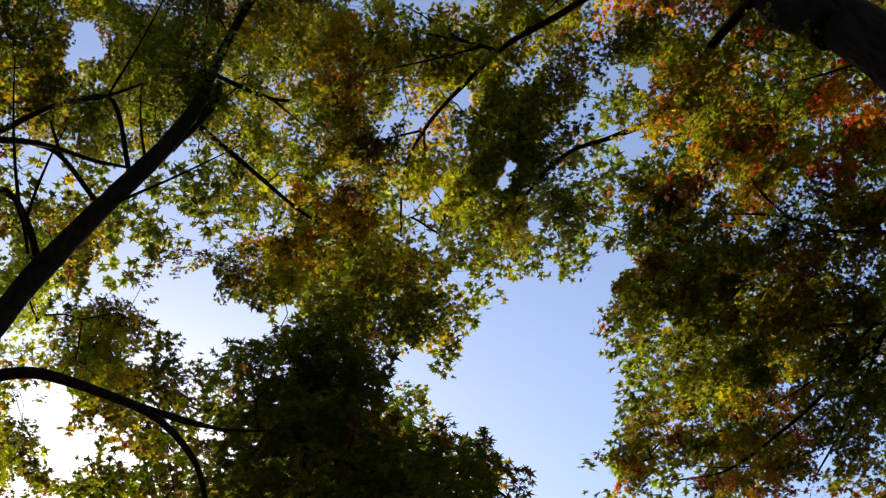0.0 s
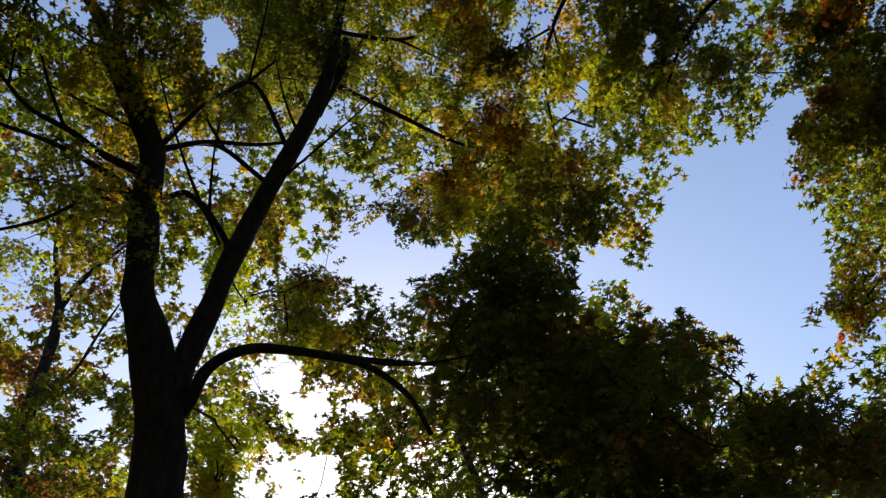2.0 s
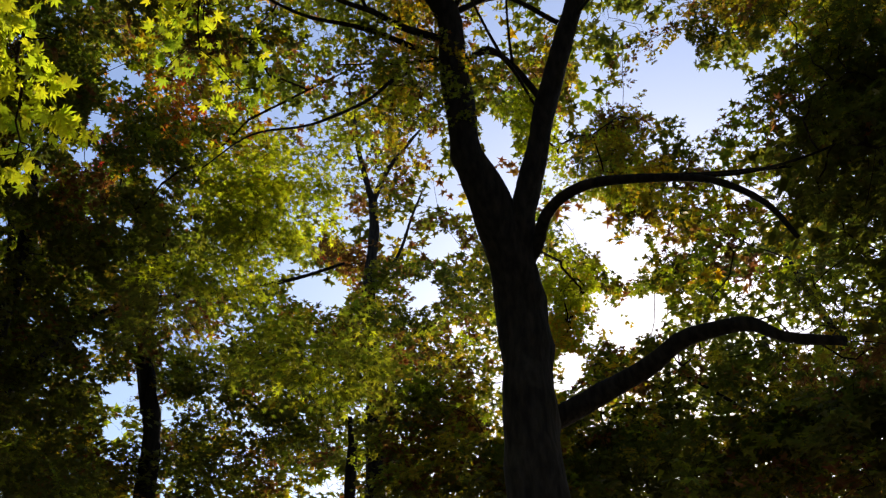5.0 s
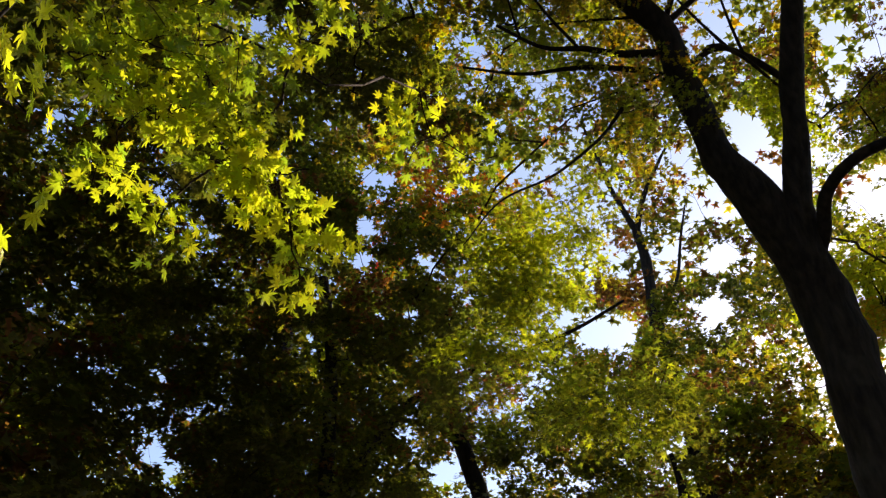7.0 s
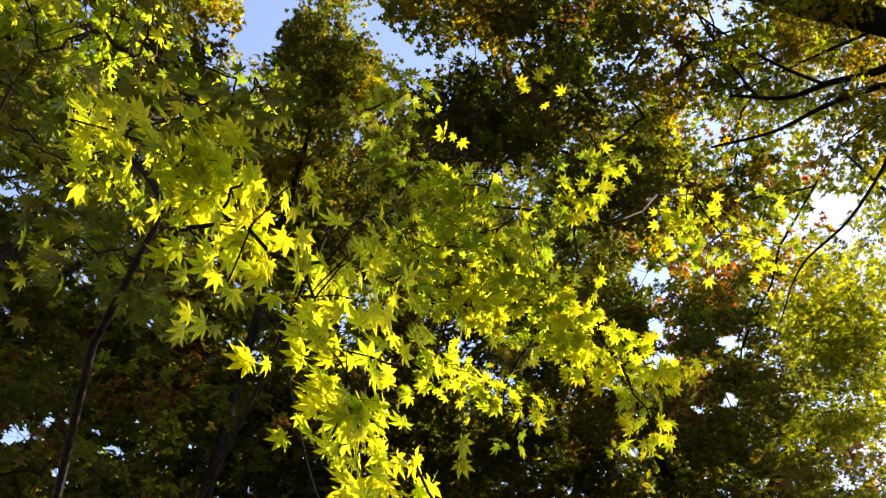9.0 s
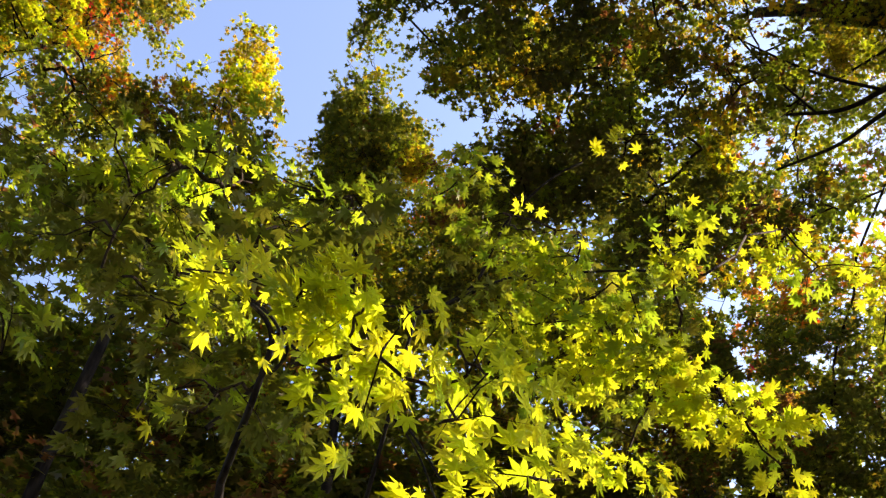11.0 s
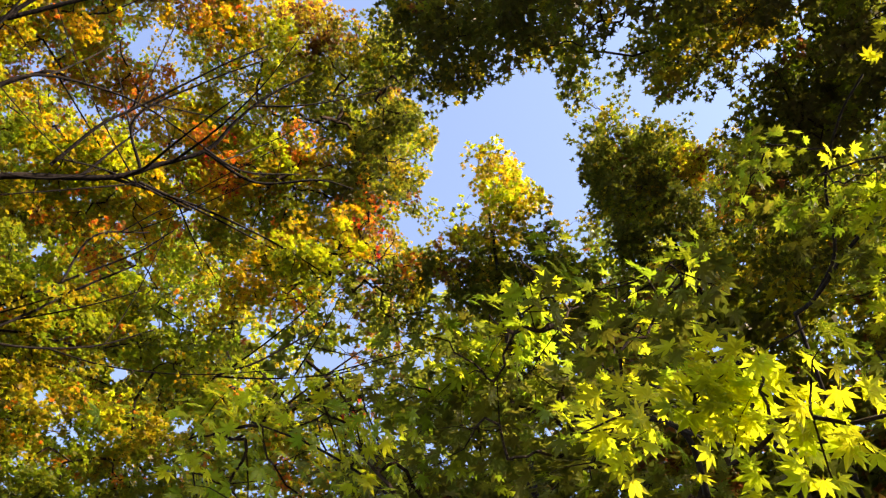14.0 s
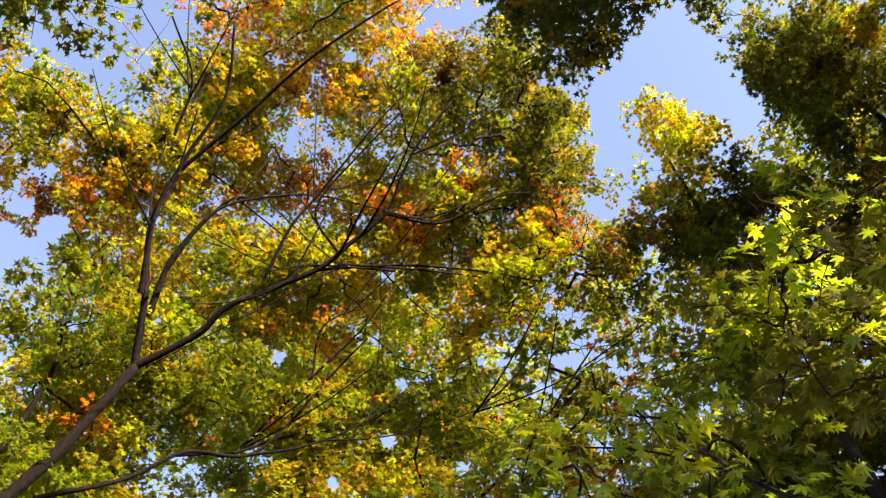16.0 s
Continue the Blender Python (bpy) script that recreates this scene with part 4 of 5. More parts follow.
# young maple: sunlit sprays in lime and the shaded plates round them in deep green; sun and shade are put into the leaf
# colour
GLOWING = [
    (127.9, 45.1, 1.75, 2.9, 1.4, 0.06, 1), (123.6, 44.9, 1.7, 2.9, 1.5, 0.06, 1.1), (119.8, 44.8, 1.65, 2.9, 1.9, 0.06, 1.2), (119.8, 41.9, 1.64, 2.5, 1.3, 0.06, 1.1), (115.8, 43.2, 1.62, 2.8, 1.5, 0.06, 1.2), (111.1, 42.9, 1.57, 2.8, 1.2, 0.06, 1.1),
    (118, 39.5, 1.62, 1.2, 1, 0.05, 1), (111.2, 39.6, 1.52, 1.9, 1.2, 0.05, 1), (107.6, 39.5, 1.54, 3, 1.3, 0.06, 1), (109.5, 36.5, 1.51, 2.5, 1.3, 0.06, 1.1), (106.3, 36.9, 1.5, 2.1, 1.5, 0.06, 1), (108.3, 33.9, 1.47, 2.4, 1.5, 0.06, 1.2),
    (108.6, 31.6, 1.46, 1.9, 1.3, 0.06, 1.2), (105.2, 31.4, 1.46, 1.7, 1, 0.05, 1),
]
TRAILING = [
    (126.9, 44.1, 1.76, 2.9, 1.5, 0.08, 1), (123.4, 44.8, 1.72, 2.9, 2.1, 0.08, 1), (119.1, 42.8, 1.67, 2.8, 1.5, 0.06, 1),
    (108, 32.1, 1.52, 1.5, 1.5, 0.05, 1.1), (106.6, 29.7, 1.51, 1.7, 1.4, 0.05, 1.2), (105.3, 27.4, 1.5, 1.6, 1.4, 0.05, 1.2), (104.4, 25.1, 1.48, 1.6, 1.3, 0.05, 1.2),
]
MIDDLE = [
    (97.2, 49.8, 2.72, 3.3, 1.4, 0.12, 1), (94.4, 46.6, 2.72, 4.1, 2, 0.15, 1.1), (87.9, 49.6, 2.7, 2.8, 1.8, 0.12, 1), (87, 52.4, 2.69, 2.1, 1.3, 0.1, 0.9), (91, 43.8, 2.72, 3.5, 1.8, 0.15, 1.1), (86.9, 41.9, 2.72, 3.4, 2, 0.12, 1.2),
    (84.8, 38.3, 2.72, 2.7, 2.1, 0.12, 1.1), (84.2, 35.3, 2.73, 1.7, 1.2, 0.1, 1), (93.9, 37.6, 2.75, 2.2, 1.2, 0.1, 1), (102, 45.9, 2.74, 2.5, 1.4, 0.12, 0.9), (98.7, 43.7, 2.74, 2.9, 1.8, 0.12, 0.8),
]
HIGHER = [
    (93.1, 56.7, 2.79, 3.9, 1.1, 0.12, 1.2), (101.2, 55.9, 2.9, 3.9, 1.8, 0.15, 0.6), (74.3, 47.8, 3.43, 3.5, 1.8, 0.1, 1.1), (70.9, 45.7, 3.44, 1.8, 1, 0.08, 1), (85.5, 51.9, 2.82, 2.3, 1.4, 0.1, 0.9), (102.5, 45.4, 2.74, 3, 2.1, 0.12, 1),
    (98.7, 38.5, 2.72, 1.8, 1.6, 0.1, 1), (92.8, 36.3, 2.69, 1.1, 1.2, 0.08, 1), (96.5, 44, 2.8, 3.4, 2.1, 0.14, 0.9),
]
NEXT = [
    (97.6, 58.2, 2.89, 6.2, 1.4, 0.15, 0.9), (105, 56.4, 3.01, 3.9, 1.8, 0.15, 0.8), (90.1, 54.1, 2.79, 3.1, 1.4, 0.12, 0.8), (96, 53.2, 2.85, 4.2, 1.4, 0.12, 0.8),
]
PLATES = [
    (132.6, 53, 2.38, 3.4, 1.2, 0.08, 0.8), (120.2, 52.3, 2.25, 2.8, 1, 0.08, 0.9), (136.9, 50.6, 2.4, 4.2, 1.2, 0.08, 0.7), (128.9, 50.3, 2.33, 4.7, 1.2, 0.08, 0.8), (122.1, 49.6, 2.21, 3.6, 1.2, 0.08, 0.8), (121.6, 45.8, 2.11, 3.9, 1.3, 0.08, 1),
    (127.5, 45.4, 2.18, 2.9, 0.8, 0.06, 0.7), (139.4, 48, 2.4, 3, 0.8, 0.06, 0.7), (132.9, 47.8, 2.29, 3, 0.8, 0.06, 0.6), (117.6, 49.3, 2.15, 3.1, 1, 0.06, 0.7),
]
SHADED = [
    (141.5, 49.6, 2.14, 5.9, 2.4, 0.18, 1.5), (135.3, 52.1, 2.03, 4.5, 1.7, 0.15, 1.4), (138.5, 45.8, 2.15, 5.5, 2.8, 0.2, 1.4), (132.6, 47.5, 2.05, 5.1, 2.4, 0.18, 1.3), (125.6, 48.4, 1.94, 3.6, 2.1, 0.12, 1.2), (121.2, 51.4, 1.88, 2.2, 1.4, 0.08, 1),
    (134, 42.8, 2.06, 5.1, 1.4, 0.15, 0.9), (125.8, 38.3, 1.98, 3.9, 1.4, 0.12, 0.7), (120, 38.5, 1.93, 2.2, 1.4, 0.1, 0.6), (131.1, 35.5, 2.09, 2.5, 0.8, 0.1, 0.8),
]
DEEPER = [
    (131.5, 52, 2.21, 5.9, 1.3, 0.15, 1.5), (138.2, 50.7, 2.32, 5.2, 1.7, 0.18, 1.4), (141.8, 47.4, 2.33, 5.3, 1.8, 0.18, 1.5), (133.7, 48.4, 2.17, 4.9, 1.6, 0.15, 1.3), (145.6, 44, 2.33, 5, 1.8, 0.18, 0.7), (138.3, 43.9, 2.18, 5, 1.6, 0.15, 0.9),
    (151.5, 42.5, 2.39, 4, 1.6, 0.18, 0.4), (144.7, 40.4, 2.29, 4.3, 1.6, 0.15, 0.5), (132, 40.9, 2.13, 3.8, 1.9, 0.15, 0.4), (121.1, 52.9, 2.24, 2.2, 1.2, 0.08, 1.2),
]
FLECKS = [
    (134.3, 52.6, 2.21, 3, 0.7, 0.06, 1.1), (129.3, 51.5, 2.18, 2.1, 0.7, 0.05, 0.8), (137.8, 49.3, 2.25, 2.3, 0.5, 0.05, 0.8), (125.6, 49.6, 2.11, 1.8, 0.8, 0.05, 1), (121.1, 52.5, 2.24, 1.5, 0.7, 0.05, 1.2), (153.4, 43, 2.23, 2.7, 0.7, 0.05, 0.9),
    (148.9, 43.7, 2.24, 2, 0.6, 0.05, 0.7), (146.5, 39.8, 2.14, 1.9, 1, 0.05, 1), (141.3, 38.2, 2.04, 1.1, 0.7, 0.04, 1), (129.8, 37.8, 1.99, 1.2, 0.7, 0.04, 1), (153, 45.2, 1.98, 3.2, 1.1, 0.06, 1.1), (133.3, 44.4, 2.08, 1.8, 0.5, 0.04, 0.8),
    (129.1, 42.9, 2.08, 1.5, 0.5, 0.04, 0.7),
]
FRINGE = [
    (160.9, 44.6, 2.05, 1.8, 0.6, 0.05, 1), (158, 42.6, 2, 3, 1, 0.06, 1.1), (150.4, 44.1, 2.04, 3.1, 0.8, 0.06, 1.1), (146, 40.5, 1.99, 2.1, 0.7, 0.05, 1), (163.4, 43, 2, 1.5, 0.6, 0.05, 0.8), (161, 39.9, 1.96, 1.6, 0.6, 0.05, 0.8),
    (134.1, 53, 2.36, 2.8, 0.8, 0.06, 1), (120.6, 52.3, 2.23, 2.5, 0.8, 0.06, 1), (139.4, 49.9, 2.32, 2, 0.7, 0.05, 0.8), (125, 49.3, 2.14, 2.5, 0.7, 0.05, 0.9), (129.4, 45.6, 2.11, 1.9, 0.7, 0.05, 0.8),
]
UNDER = [
    (137.2, 47.9, 2.47, 5.4, 2, 0.2, 1.5), (128.3, 48.4, 2.35, 5.5, 2, 0.2, 1.5), (120.2, 49.9, 2.23, 3.6, 1.7, 0.15, 1.3), (133.8, 44.1, 2.37, 5.1, 2, 0.2, 1.5), (140.2, 44.9, 2.48, 4.2, 2, 0.2, 1.5), (148.3, 42.6, 2.29, 4.9, 1.6, 0.15, 0.7),
    (156, 41.5, 2.2, 3.9, 1.3, 0.12, 0.4), (128.5, 41.8, 2.26, 4.4, 2, 0.18, 1.2), (123.6, 39.4, 2.25, 4.3, 2, 0.18, 1.1),
]
for n, (az, el, d, wa, we, *_) in enumerate(GLOWING + TRAILING + MIDDLE + HIGHER + PLATES + FLECKS + FRINGE):
    SUNLIT.append((spot(az, el, d), d * math.tan(radians(max(we, wa * math.cos(radians(el)))))))
    if n < len(GLOWING + TRAILING) or (az, el, d) in [row[:3] for row in PLATES[::2]]:
        FIRST_LIT.append(SUNLIT[-1])
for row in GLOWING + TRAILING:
    clump(near_maple, *row[:6], row[6] * 1.1, SUNLIT_LIME, 0.07, 2, None, 17, 5)
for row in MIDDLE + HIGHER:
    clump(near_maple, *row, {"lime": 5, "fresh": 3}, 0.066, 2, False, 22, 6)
for row in NEXT:
    clump(near_maple, *row, {"fresh": 5, "green": 3, "deep": 2}, 0.066, 2, True, 22, 6)
for row in PLATES:
    clump(near_maple, *row, {"fresh": 6, "lime": 2}, 0.062, 2, False, 20, 6)
for row in FLECKS + FRINGE:
    clump(near_maple, *row, {"lime": 3, "fresh": 4}, 0.064, 2, False, 22, 5)
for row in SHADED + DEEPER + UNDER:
    clump(near_maple, *row, INNER_SHADE, 0.064, 2, True, 18, 8)
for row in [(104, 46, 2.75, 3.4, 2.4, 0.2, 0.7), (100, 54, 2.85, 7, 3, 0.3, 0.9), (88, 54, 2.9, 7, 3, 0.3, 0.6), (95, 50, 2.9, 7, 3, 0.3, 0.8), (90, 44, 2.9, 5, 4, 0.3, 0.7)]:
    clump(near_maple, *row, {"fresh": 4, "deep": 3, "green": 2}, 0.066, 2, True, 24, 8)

# big maple
for row in [(54, 58, 7.0, 11, 7, 0.9, 1.1, LEAFY), (38, 62, 8.2, 14, 7, 0.9, 1.4, LEAFY), (28, 57, 8.4, 8, 6, 0.8, 1.6, MIXED), (16, 58, 7.6, 10, 6, 0.9, 1.5, CANOPY),
            (4, 63, 7.6, 12, 6, 0.9, 1.3, CANOPY), (20, 66, 8.6, 16, 6, 0.9, 1.2, LEAFY), (12, 53, 7.4, 8, 4, 0.8, 1.8, MIXED), (60, 66, 7.4, 18, 6, 1.0, 1.0, LEAFY)]:
    clump(maple, *row[:6], row[6] * 1.35, row[7], 0.04, 0)
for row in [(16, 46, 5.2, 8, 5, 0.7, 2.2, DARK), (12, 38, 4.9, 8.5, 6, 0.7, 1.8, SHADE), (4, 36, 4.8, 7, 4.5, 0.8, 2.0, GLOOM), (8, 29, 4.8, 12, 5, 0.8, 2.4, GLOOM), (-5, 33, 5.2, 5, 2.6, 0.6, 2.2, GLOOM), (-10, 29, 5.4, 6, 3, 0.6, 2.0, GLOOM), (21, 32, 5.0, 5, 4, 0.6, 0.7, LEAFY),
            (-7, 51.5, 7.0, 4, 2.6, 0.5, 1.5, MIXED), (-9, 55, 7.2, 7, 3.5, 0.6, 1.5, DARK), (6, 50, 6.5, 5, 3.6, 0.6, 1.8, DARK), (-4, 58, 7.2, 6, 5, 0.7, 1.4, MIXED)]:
    if row[1] < 48:                                 # the low mass, dark against the light: its shade is put into the leaf colours; its leaves can be told apart
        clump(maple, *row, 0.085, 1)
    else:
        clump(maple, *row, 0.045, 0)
for row in [
    (31.7, 63.1, 7.37, 9.9, 2.8, 0.5, 0.9), (25.9, 59.8, 7.38, 6, 2.6, 0.5, 0.8), (38.1, 60, 7.17, 6, 2.6, 0.5, 0.8),
]:
    clump(maple, *row, {"deep": 5, "green": 2}, 0.043, 0)
for row in [(40, 48, 7.0, 2, 3.4, 0.4, 1.4, {"lime": 4, "green": 1}), (33, 45, 7.5, 4, 3.5, 0.7, 1.0, MIXED), (25, 52, 7.8, 6, 3, 0.7, 1.3, BACKLIT), (38.5, 36.5, 6.5, 2.2, 4, 0.4, 1.5, {"lime": 4, "gold": 1}), (52, 49, 6.2, 8, 5, 0.8, 0.8, LEAFY)]:
    clump(maple, *row[:6], row[6] * 1.35, row[7], 0.04, 0)

# autumn maple
for row in [(-22, 47, 6.6, 8, 5, 0.8, 1.8, DARK), (-20, 41, 6.6, 6, 4, 0.8, 1.4, LEAFY), (-30, 52, 6.4, 9, 5, 0.8, 1.6, RUSTY), (-40, 52, 6.2, 9, 7, 0.8, 1.5, EMBER), (-34, 58, 6.6, 9, 4, 0.8, 1.2, EMBER),
            (-30, 42, 6.2, 10, 5, 0.8, 1.6, LEAFY), (-20, 35, 6.6, 6, 3, 0.7, 1.5, RUSTY), (-32, 34, 6.2, 10, 5, 0.8, 1.2, DARK)]:
    clump(autumn, *row[:6], row[6] * 1.4, row[7], 0.043, 0)
for row in [(-14, 58, 7.0, 8, 4, 0.8, 1.6, DARK), (-16, 64, 7.2, 14, 5, 0.9, 1.3, LEAFY), (-44, 44, 6.0, 8, 5, 0.8, 1.6, RUSTY), (-16, 52, 6.9, 5, 2.4, 0.6, 1.5, DARK), (-36, 66, 7.0, 14, 5, 0.9, 1.2, SUNNY), (-11, 37.5, 6.8, 3, 2, 0.5, 1.3, RUSTY)]:
    clump(autumn, *row[:6], row[6] * 1.4, row[7], 0.043, 0)

# trees behind, towards the sun and away to the side
for row in [(54, 46, 15, 7, 4, 1.5, 0.3, BACKLIT), (55, 38, 14, 4.5, 3.5, 1.2, 0.9, {"brown": 3, "olive": 2, "red": 0.6}), (46, 36, 13, 8, 6, 1.5, 1.0, DARK), (57, 33, 12, 8, 5, 1.5, 1.3, DARK)]:
    clump(back_fork, *row, 0.1, 0)
for row in [(64, 40.5, 5.5, 6, 4, 0.3, 1.8, {"lime": 5, "green": 4}), (67, 36, 5.6, 4, 2.6, 0.3, 1.5, FRESH), (61, 44.5, 5.8, 4.5, 2.4, 0.3, 1.5, FRESH), (58, 31, 4.6, 7, 3.2, 0.5, 1.5, {"green": 5, "lime": 1, "deep": 3}), (70, 33, 6.0, 5, 3, 0.6, 1.1, DARK)]:
    clump(back_c, *row, 0.062, 1)
for row in [(84, 32, 9, 14, 9, 1.4, 2.0, SHADE), (80, 22, 9, 14, 6, 1.4, 1.5, SHADE), (88, 46, 8.5, 14, 6, 1.2, 1.8, DARK), (72, 52, 7.5, 10, 5, 1.0, 1.0, LEAFY), (76, 40, 9, 9, 6, 1.2, 1.5, SHADE)]:
    clump(back_a, *row, 0.075, 0)
for row in [(66, 27, 11, 12, 7, 1.5, 1.5, DARK), (72, 45, 10, 9, 5, 1.4, 1.4, RUSTY), (62, 53, 9, 9, 5, 1.2, 0.9, LEAFY)]:
    clump(back_b, *row, 0.09, 0)
for row in [(108, 36, 9.5, 16, 10, 1.6, 2.4, SHADE), (104, 50, 9, 9, 6, 1.3, 1.8, DARK), (100, 24, 9, 16, 6, 1.6, 2.2, SHADE), (128, 28, 8.5, 16, 8, 1.6, 1.6, SHADE)]:
    clump(back_d, *row, 0.15, 0)

# crowns far back towards the sun, thin against the glare
for row in [(31, 34, 9, 6, 4, 1.0, 0.35, BACKLIT), (40, 25.5, 9, 14, 3.6, 1.0, 1.5, DARK), (36, 29, 9, 5, 3, 0.8, 1.2, LEAFY), (45, 34, 10, 7, 3, 0.8, 0.5, LEAFY), (24, 25, 8.5, 9, 3.6, 0.8, 1.3, DARK)]:
    clump(back_e, *row, 0.08, 0, "glare")
for row in [(34, 42, 10, 9, 6, 1.2, 0.85, LEAFY), (24, 40, 9, 7, 6, 1.2, 0.5, MIXED), (40, 31, 10, 10, 5, 1.2, 1.5, DARK), (28, 27, 11, 9, 6, 1.2, 2.0, DARK), (44, 40, 11, 6, 5, 1.2, 0.8, BACKLIT), (14, 26, 9, 12, 6, 1.2, 1.9, SHADE), (20, 25, 8, 12, 5, 1.0, 1.4, SHADE), (36, 50, 9.5, 8, 4, 1.0, 1.0, BACKLIT), (46, 30, 10, 9, 6, 1.2, 1.8, DARK), (38, 23, 9, 16, 5, 1.2, 1.6, DARK), (34, 35, 9.5, 7, 4, 1.2, 1.3, LEAFY)]:
    clump(back_e, *row, 0.115, 0)
LACE = [
    (37.1, 43.6, 11, 4.6, 2.2, 0.8, 0.7), (32.1, 44.5, 11, 4.7, 2.2, 0.8, 0.8), (35.1, 39.2, 11, 3.9, 2.6, 0.8, 0.7), (30.6, 40.6, 11, 3.9, 2.2, 0.8, 0.9), (26.9, 43.1, 10, 3.6, 2.6, 0.8, 0.9), (36.7, 46.5, 10, 3.8, 1.9, 0.8, 0.7),
    (29.9, 52.1, 9, 4.2, 2.2, 0.6, 1), (21.9, 51.9, 9, 4.8, 1.9, 0.6, 1), (35.5, 44, 10.07, 3.1, 2.2, 0.6, 0.8), (31.8, 43, 10.06, 4.1, 2.2, 0.6, 0.9), (32.6, 36.9, 11.08, 3.7, 2.2, 0.6, 0.7), (35.8, 34.9, 11.1, 3.6, 2.2, 0.6, 0.8),
    (33.7, 32.3, 11.1, 3.5, 1.8, 0.6, 0.8), (30.5, 46.1, 9.04, 3.7, 2.2, 0.6, 1),
]
for row in LACE:
    clump(back_e, *row[:6], row[6] * 0.6, BACKLIT if row[0] < 33 else LEAFY, 0.075, 0, "glare" if row[1] < 40 else True)
for row in [
    (36, 31.6, 9.61, 4.3, 2, 0.6, 1.2), (35.5, 27.8, 9.61, 4.2, 2.2, 0.6, 1.4), (39.3, 27.1, 9.63, 3.3, 2.2, 0.6, 1.4), (35.5, 24.9, 9.62, 3.2, 1.5, 0.6, 1.4),
]:
    clump(back_e, *row, DARK, 0.075, 0, "glare")
clump(back_e, -2, 28, 9, 8, 5, 1.2, 1.5, DARK, 0.09, 0)
for row in [
    (6.1, 41.9, 9.5, 1.8, 1.2, 0.3, 1.2), (5.4, 43.5, 9.5, 0.9, 0.8, 0.2, 1), (6.9, 40, 9.5, 1.9, 1.1, 0.3, 1.2),
]:
    clump(back_e, *row, {"lime": 3, "olive": 2, "green": 2}, 0.07, 0, None)
for row in [(130, 38, 10, 14, 8, 1.4, 1.9, SHADE), (145, 33, 10, 14, 8, 1.4, 1.7, SHADE), (118, 46, 10, 10, 5, 1.2, 1.6, DARK), (160, 34, 11, 14, 7, 1.5, 1.4, MIXED)]:
    clump(back_f, *row, 0.15, 0)

for row in [(118, 31, 6.6, 18, 8, 0.8, 0.6, SHADE), (140, 30, 6.8, 14, 8, 0.8, 0.6, SHADE)]:
    clump(back_d, *row, 0.11, 0)
# a ring of filler trees farther off, added to back the gaps in the nearer crowns
for n, az in enumerate(range(-40, 212, 21)):
    foot = spot(az, 0, 14 + 2 * (n % 3))
    far_tree = tree("woodland_tree", "far woodland tree with a dense dark green crown", (foot.x, foot.y, 0))
    limb(far_tree, "trunk", [(foot.x, foot.y, -0.1), (foot.x + 0.2, foot.y, 4), (foot.x - 0.1, foot.y + 0.2, 8), (foot.x, foot.y, 11)], 0.2, 0.05)
    d = 14 + 2 * (n % 3)
    for el, wide, high in ((24, 15, 8), (38, 15, 8), (52, 16, 7)):
        clump(far_tree, az + rng.uniform(-4, 4), el, d, wide, high, 1.6, 0.75, SHADE if n % 2 else DARK, 0.24, 0)
    far_tree["group"] = "woodland ring"
    WOODS.append(far_tree)
# added crowns, mostly unseen, closing the place behind the viewer against skylight
for row in [(-70, 30, 12, 20, 12, 1.5, 1.2, MIXED), (-105, 30, 12, 20, 12, 1.5, 1.2, MIXED), (-135, 28, 12, 18, 12, 1.5, 1.2, DARK), (-80, 55, 11, 26, 12, 1.5, 0.4, MIXED), (-120, 55, 11, 26, 12, 1.5, 0.4, MIXED), (-45, 20, 12, 16, 8, 1.5, 1.2, DARK)]:
    clump(behind, *row, 0.26 if row[0] > -60 else 0.45, 0)
for row in [(-165, 22, 12, 20, 9, 1.5, 1.3, DARK), (165, 20, 12, 20, 9, 1.5, 1.3, DARK), (60, 15, 13, 25, 6, 1.5, 1.3, DARK), (10, 15, 13, 25, 6, 1.5, 1.2, DARK), (110, 14, 12, 25, 6, 1.5, 1.3, DARK), (-25, 20, 12, 12, 8, 1.5, 1.0, DARK)]:
    clump(behind, *row, 0.26, 0)

# dark canopy high up on the shaded side, belonging to the low tree row; its dark leaf colours also carry the shade
for row in [(97, 66, 5.6, 12, 5, 0.7, 1.7, DARK), (84, 60, 5.6, 9, 5, 0.7, 1.3, INNER_SHADE), (98, 58, 6.0, 6, 4, 0.6, 1.5, INNER_SHADE), (70, 60, 5.8, 9, 5, 0.7, 0.9, LEAFY), (110, 71, 5.8, 16, 4, 0.7, 1.6, DARK), (128, 73, 6.4, 22, 3, 0.6, 1.6, DARK), (80, 71, 6.0, 24, 5, 0.8, 1.5, DARK), (82, 54, 6.0, 8, 4, 0.6, 1.3, INNER_SHADE), (93, 56, 6.4, 9, 4, 0.6, 1.8, INNER_SHADE), (101, 53, 7.5, 8, 5, 0.6, 1.8, DARK)]:
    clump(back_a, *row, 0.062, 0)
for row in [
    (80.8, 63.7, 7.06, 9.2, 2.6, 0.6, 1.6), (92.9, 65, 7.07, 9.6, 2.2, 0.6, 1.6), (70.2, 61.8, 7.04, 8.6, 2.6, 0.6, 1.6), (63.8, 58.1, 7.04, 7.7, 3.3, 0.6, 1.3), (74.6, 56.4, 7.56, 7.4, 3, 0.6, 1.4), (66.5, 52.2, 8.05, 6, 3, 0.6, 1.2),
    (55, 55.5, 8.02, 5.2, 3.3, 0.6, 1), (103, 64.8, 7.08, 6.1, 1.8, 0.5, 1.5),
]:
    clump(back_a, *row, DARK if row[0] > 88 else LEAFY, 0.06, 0)

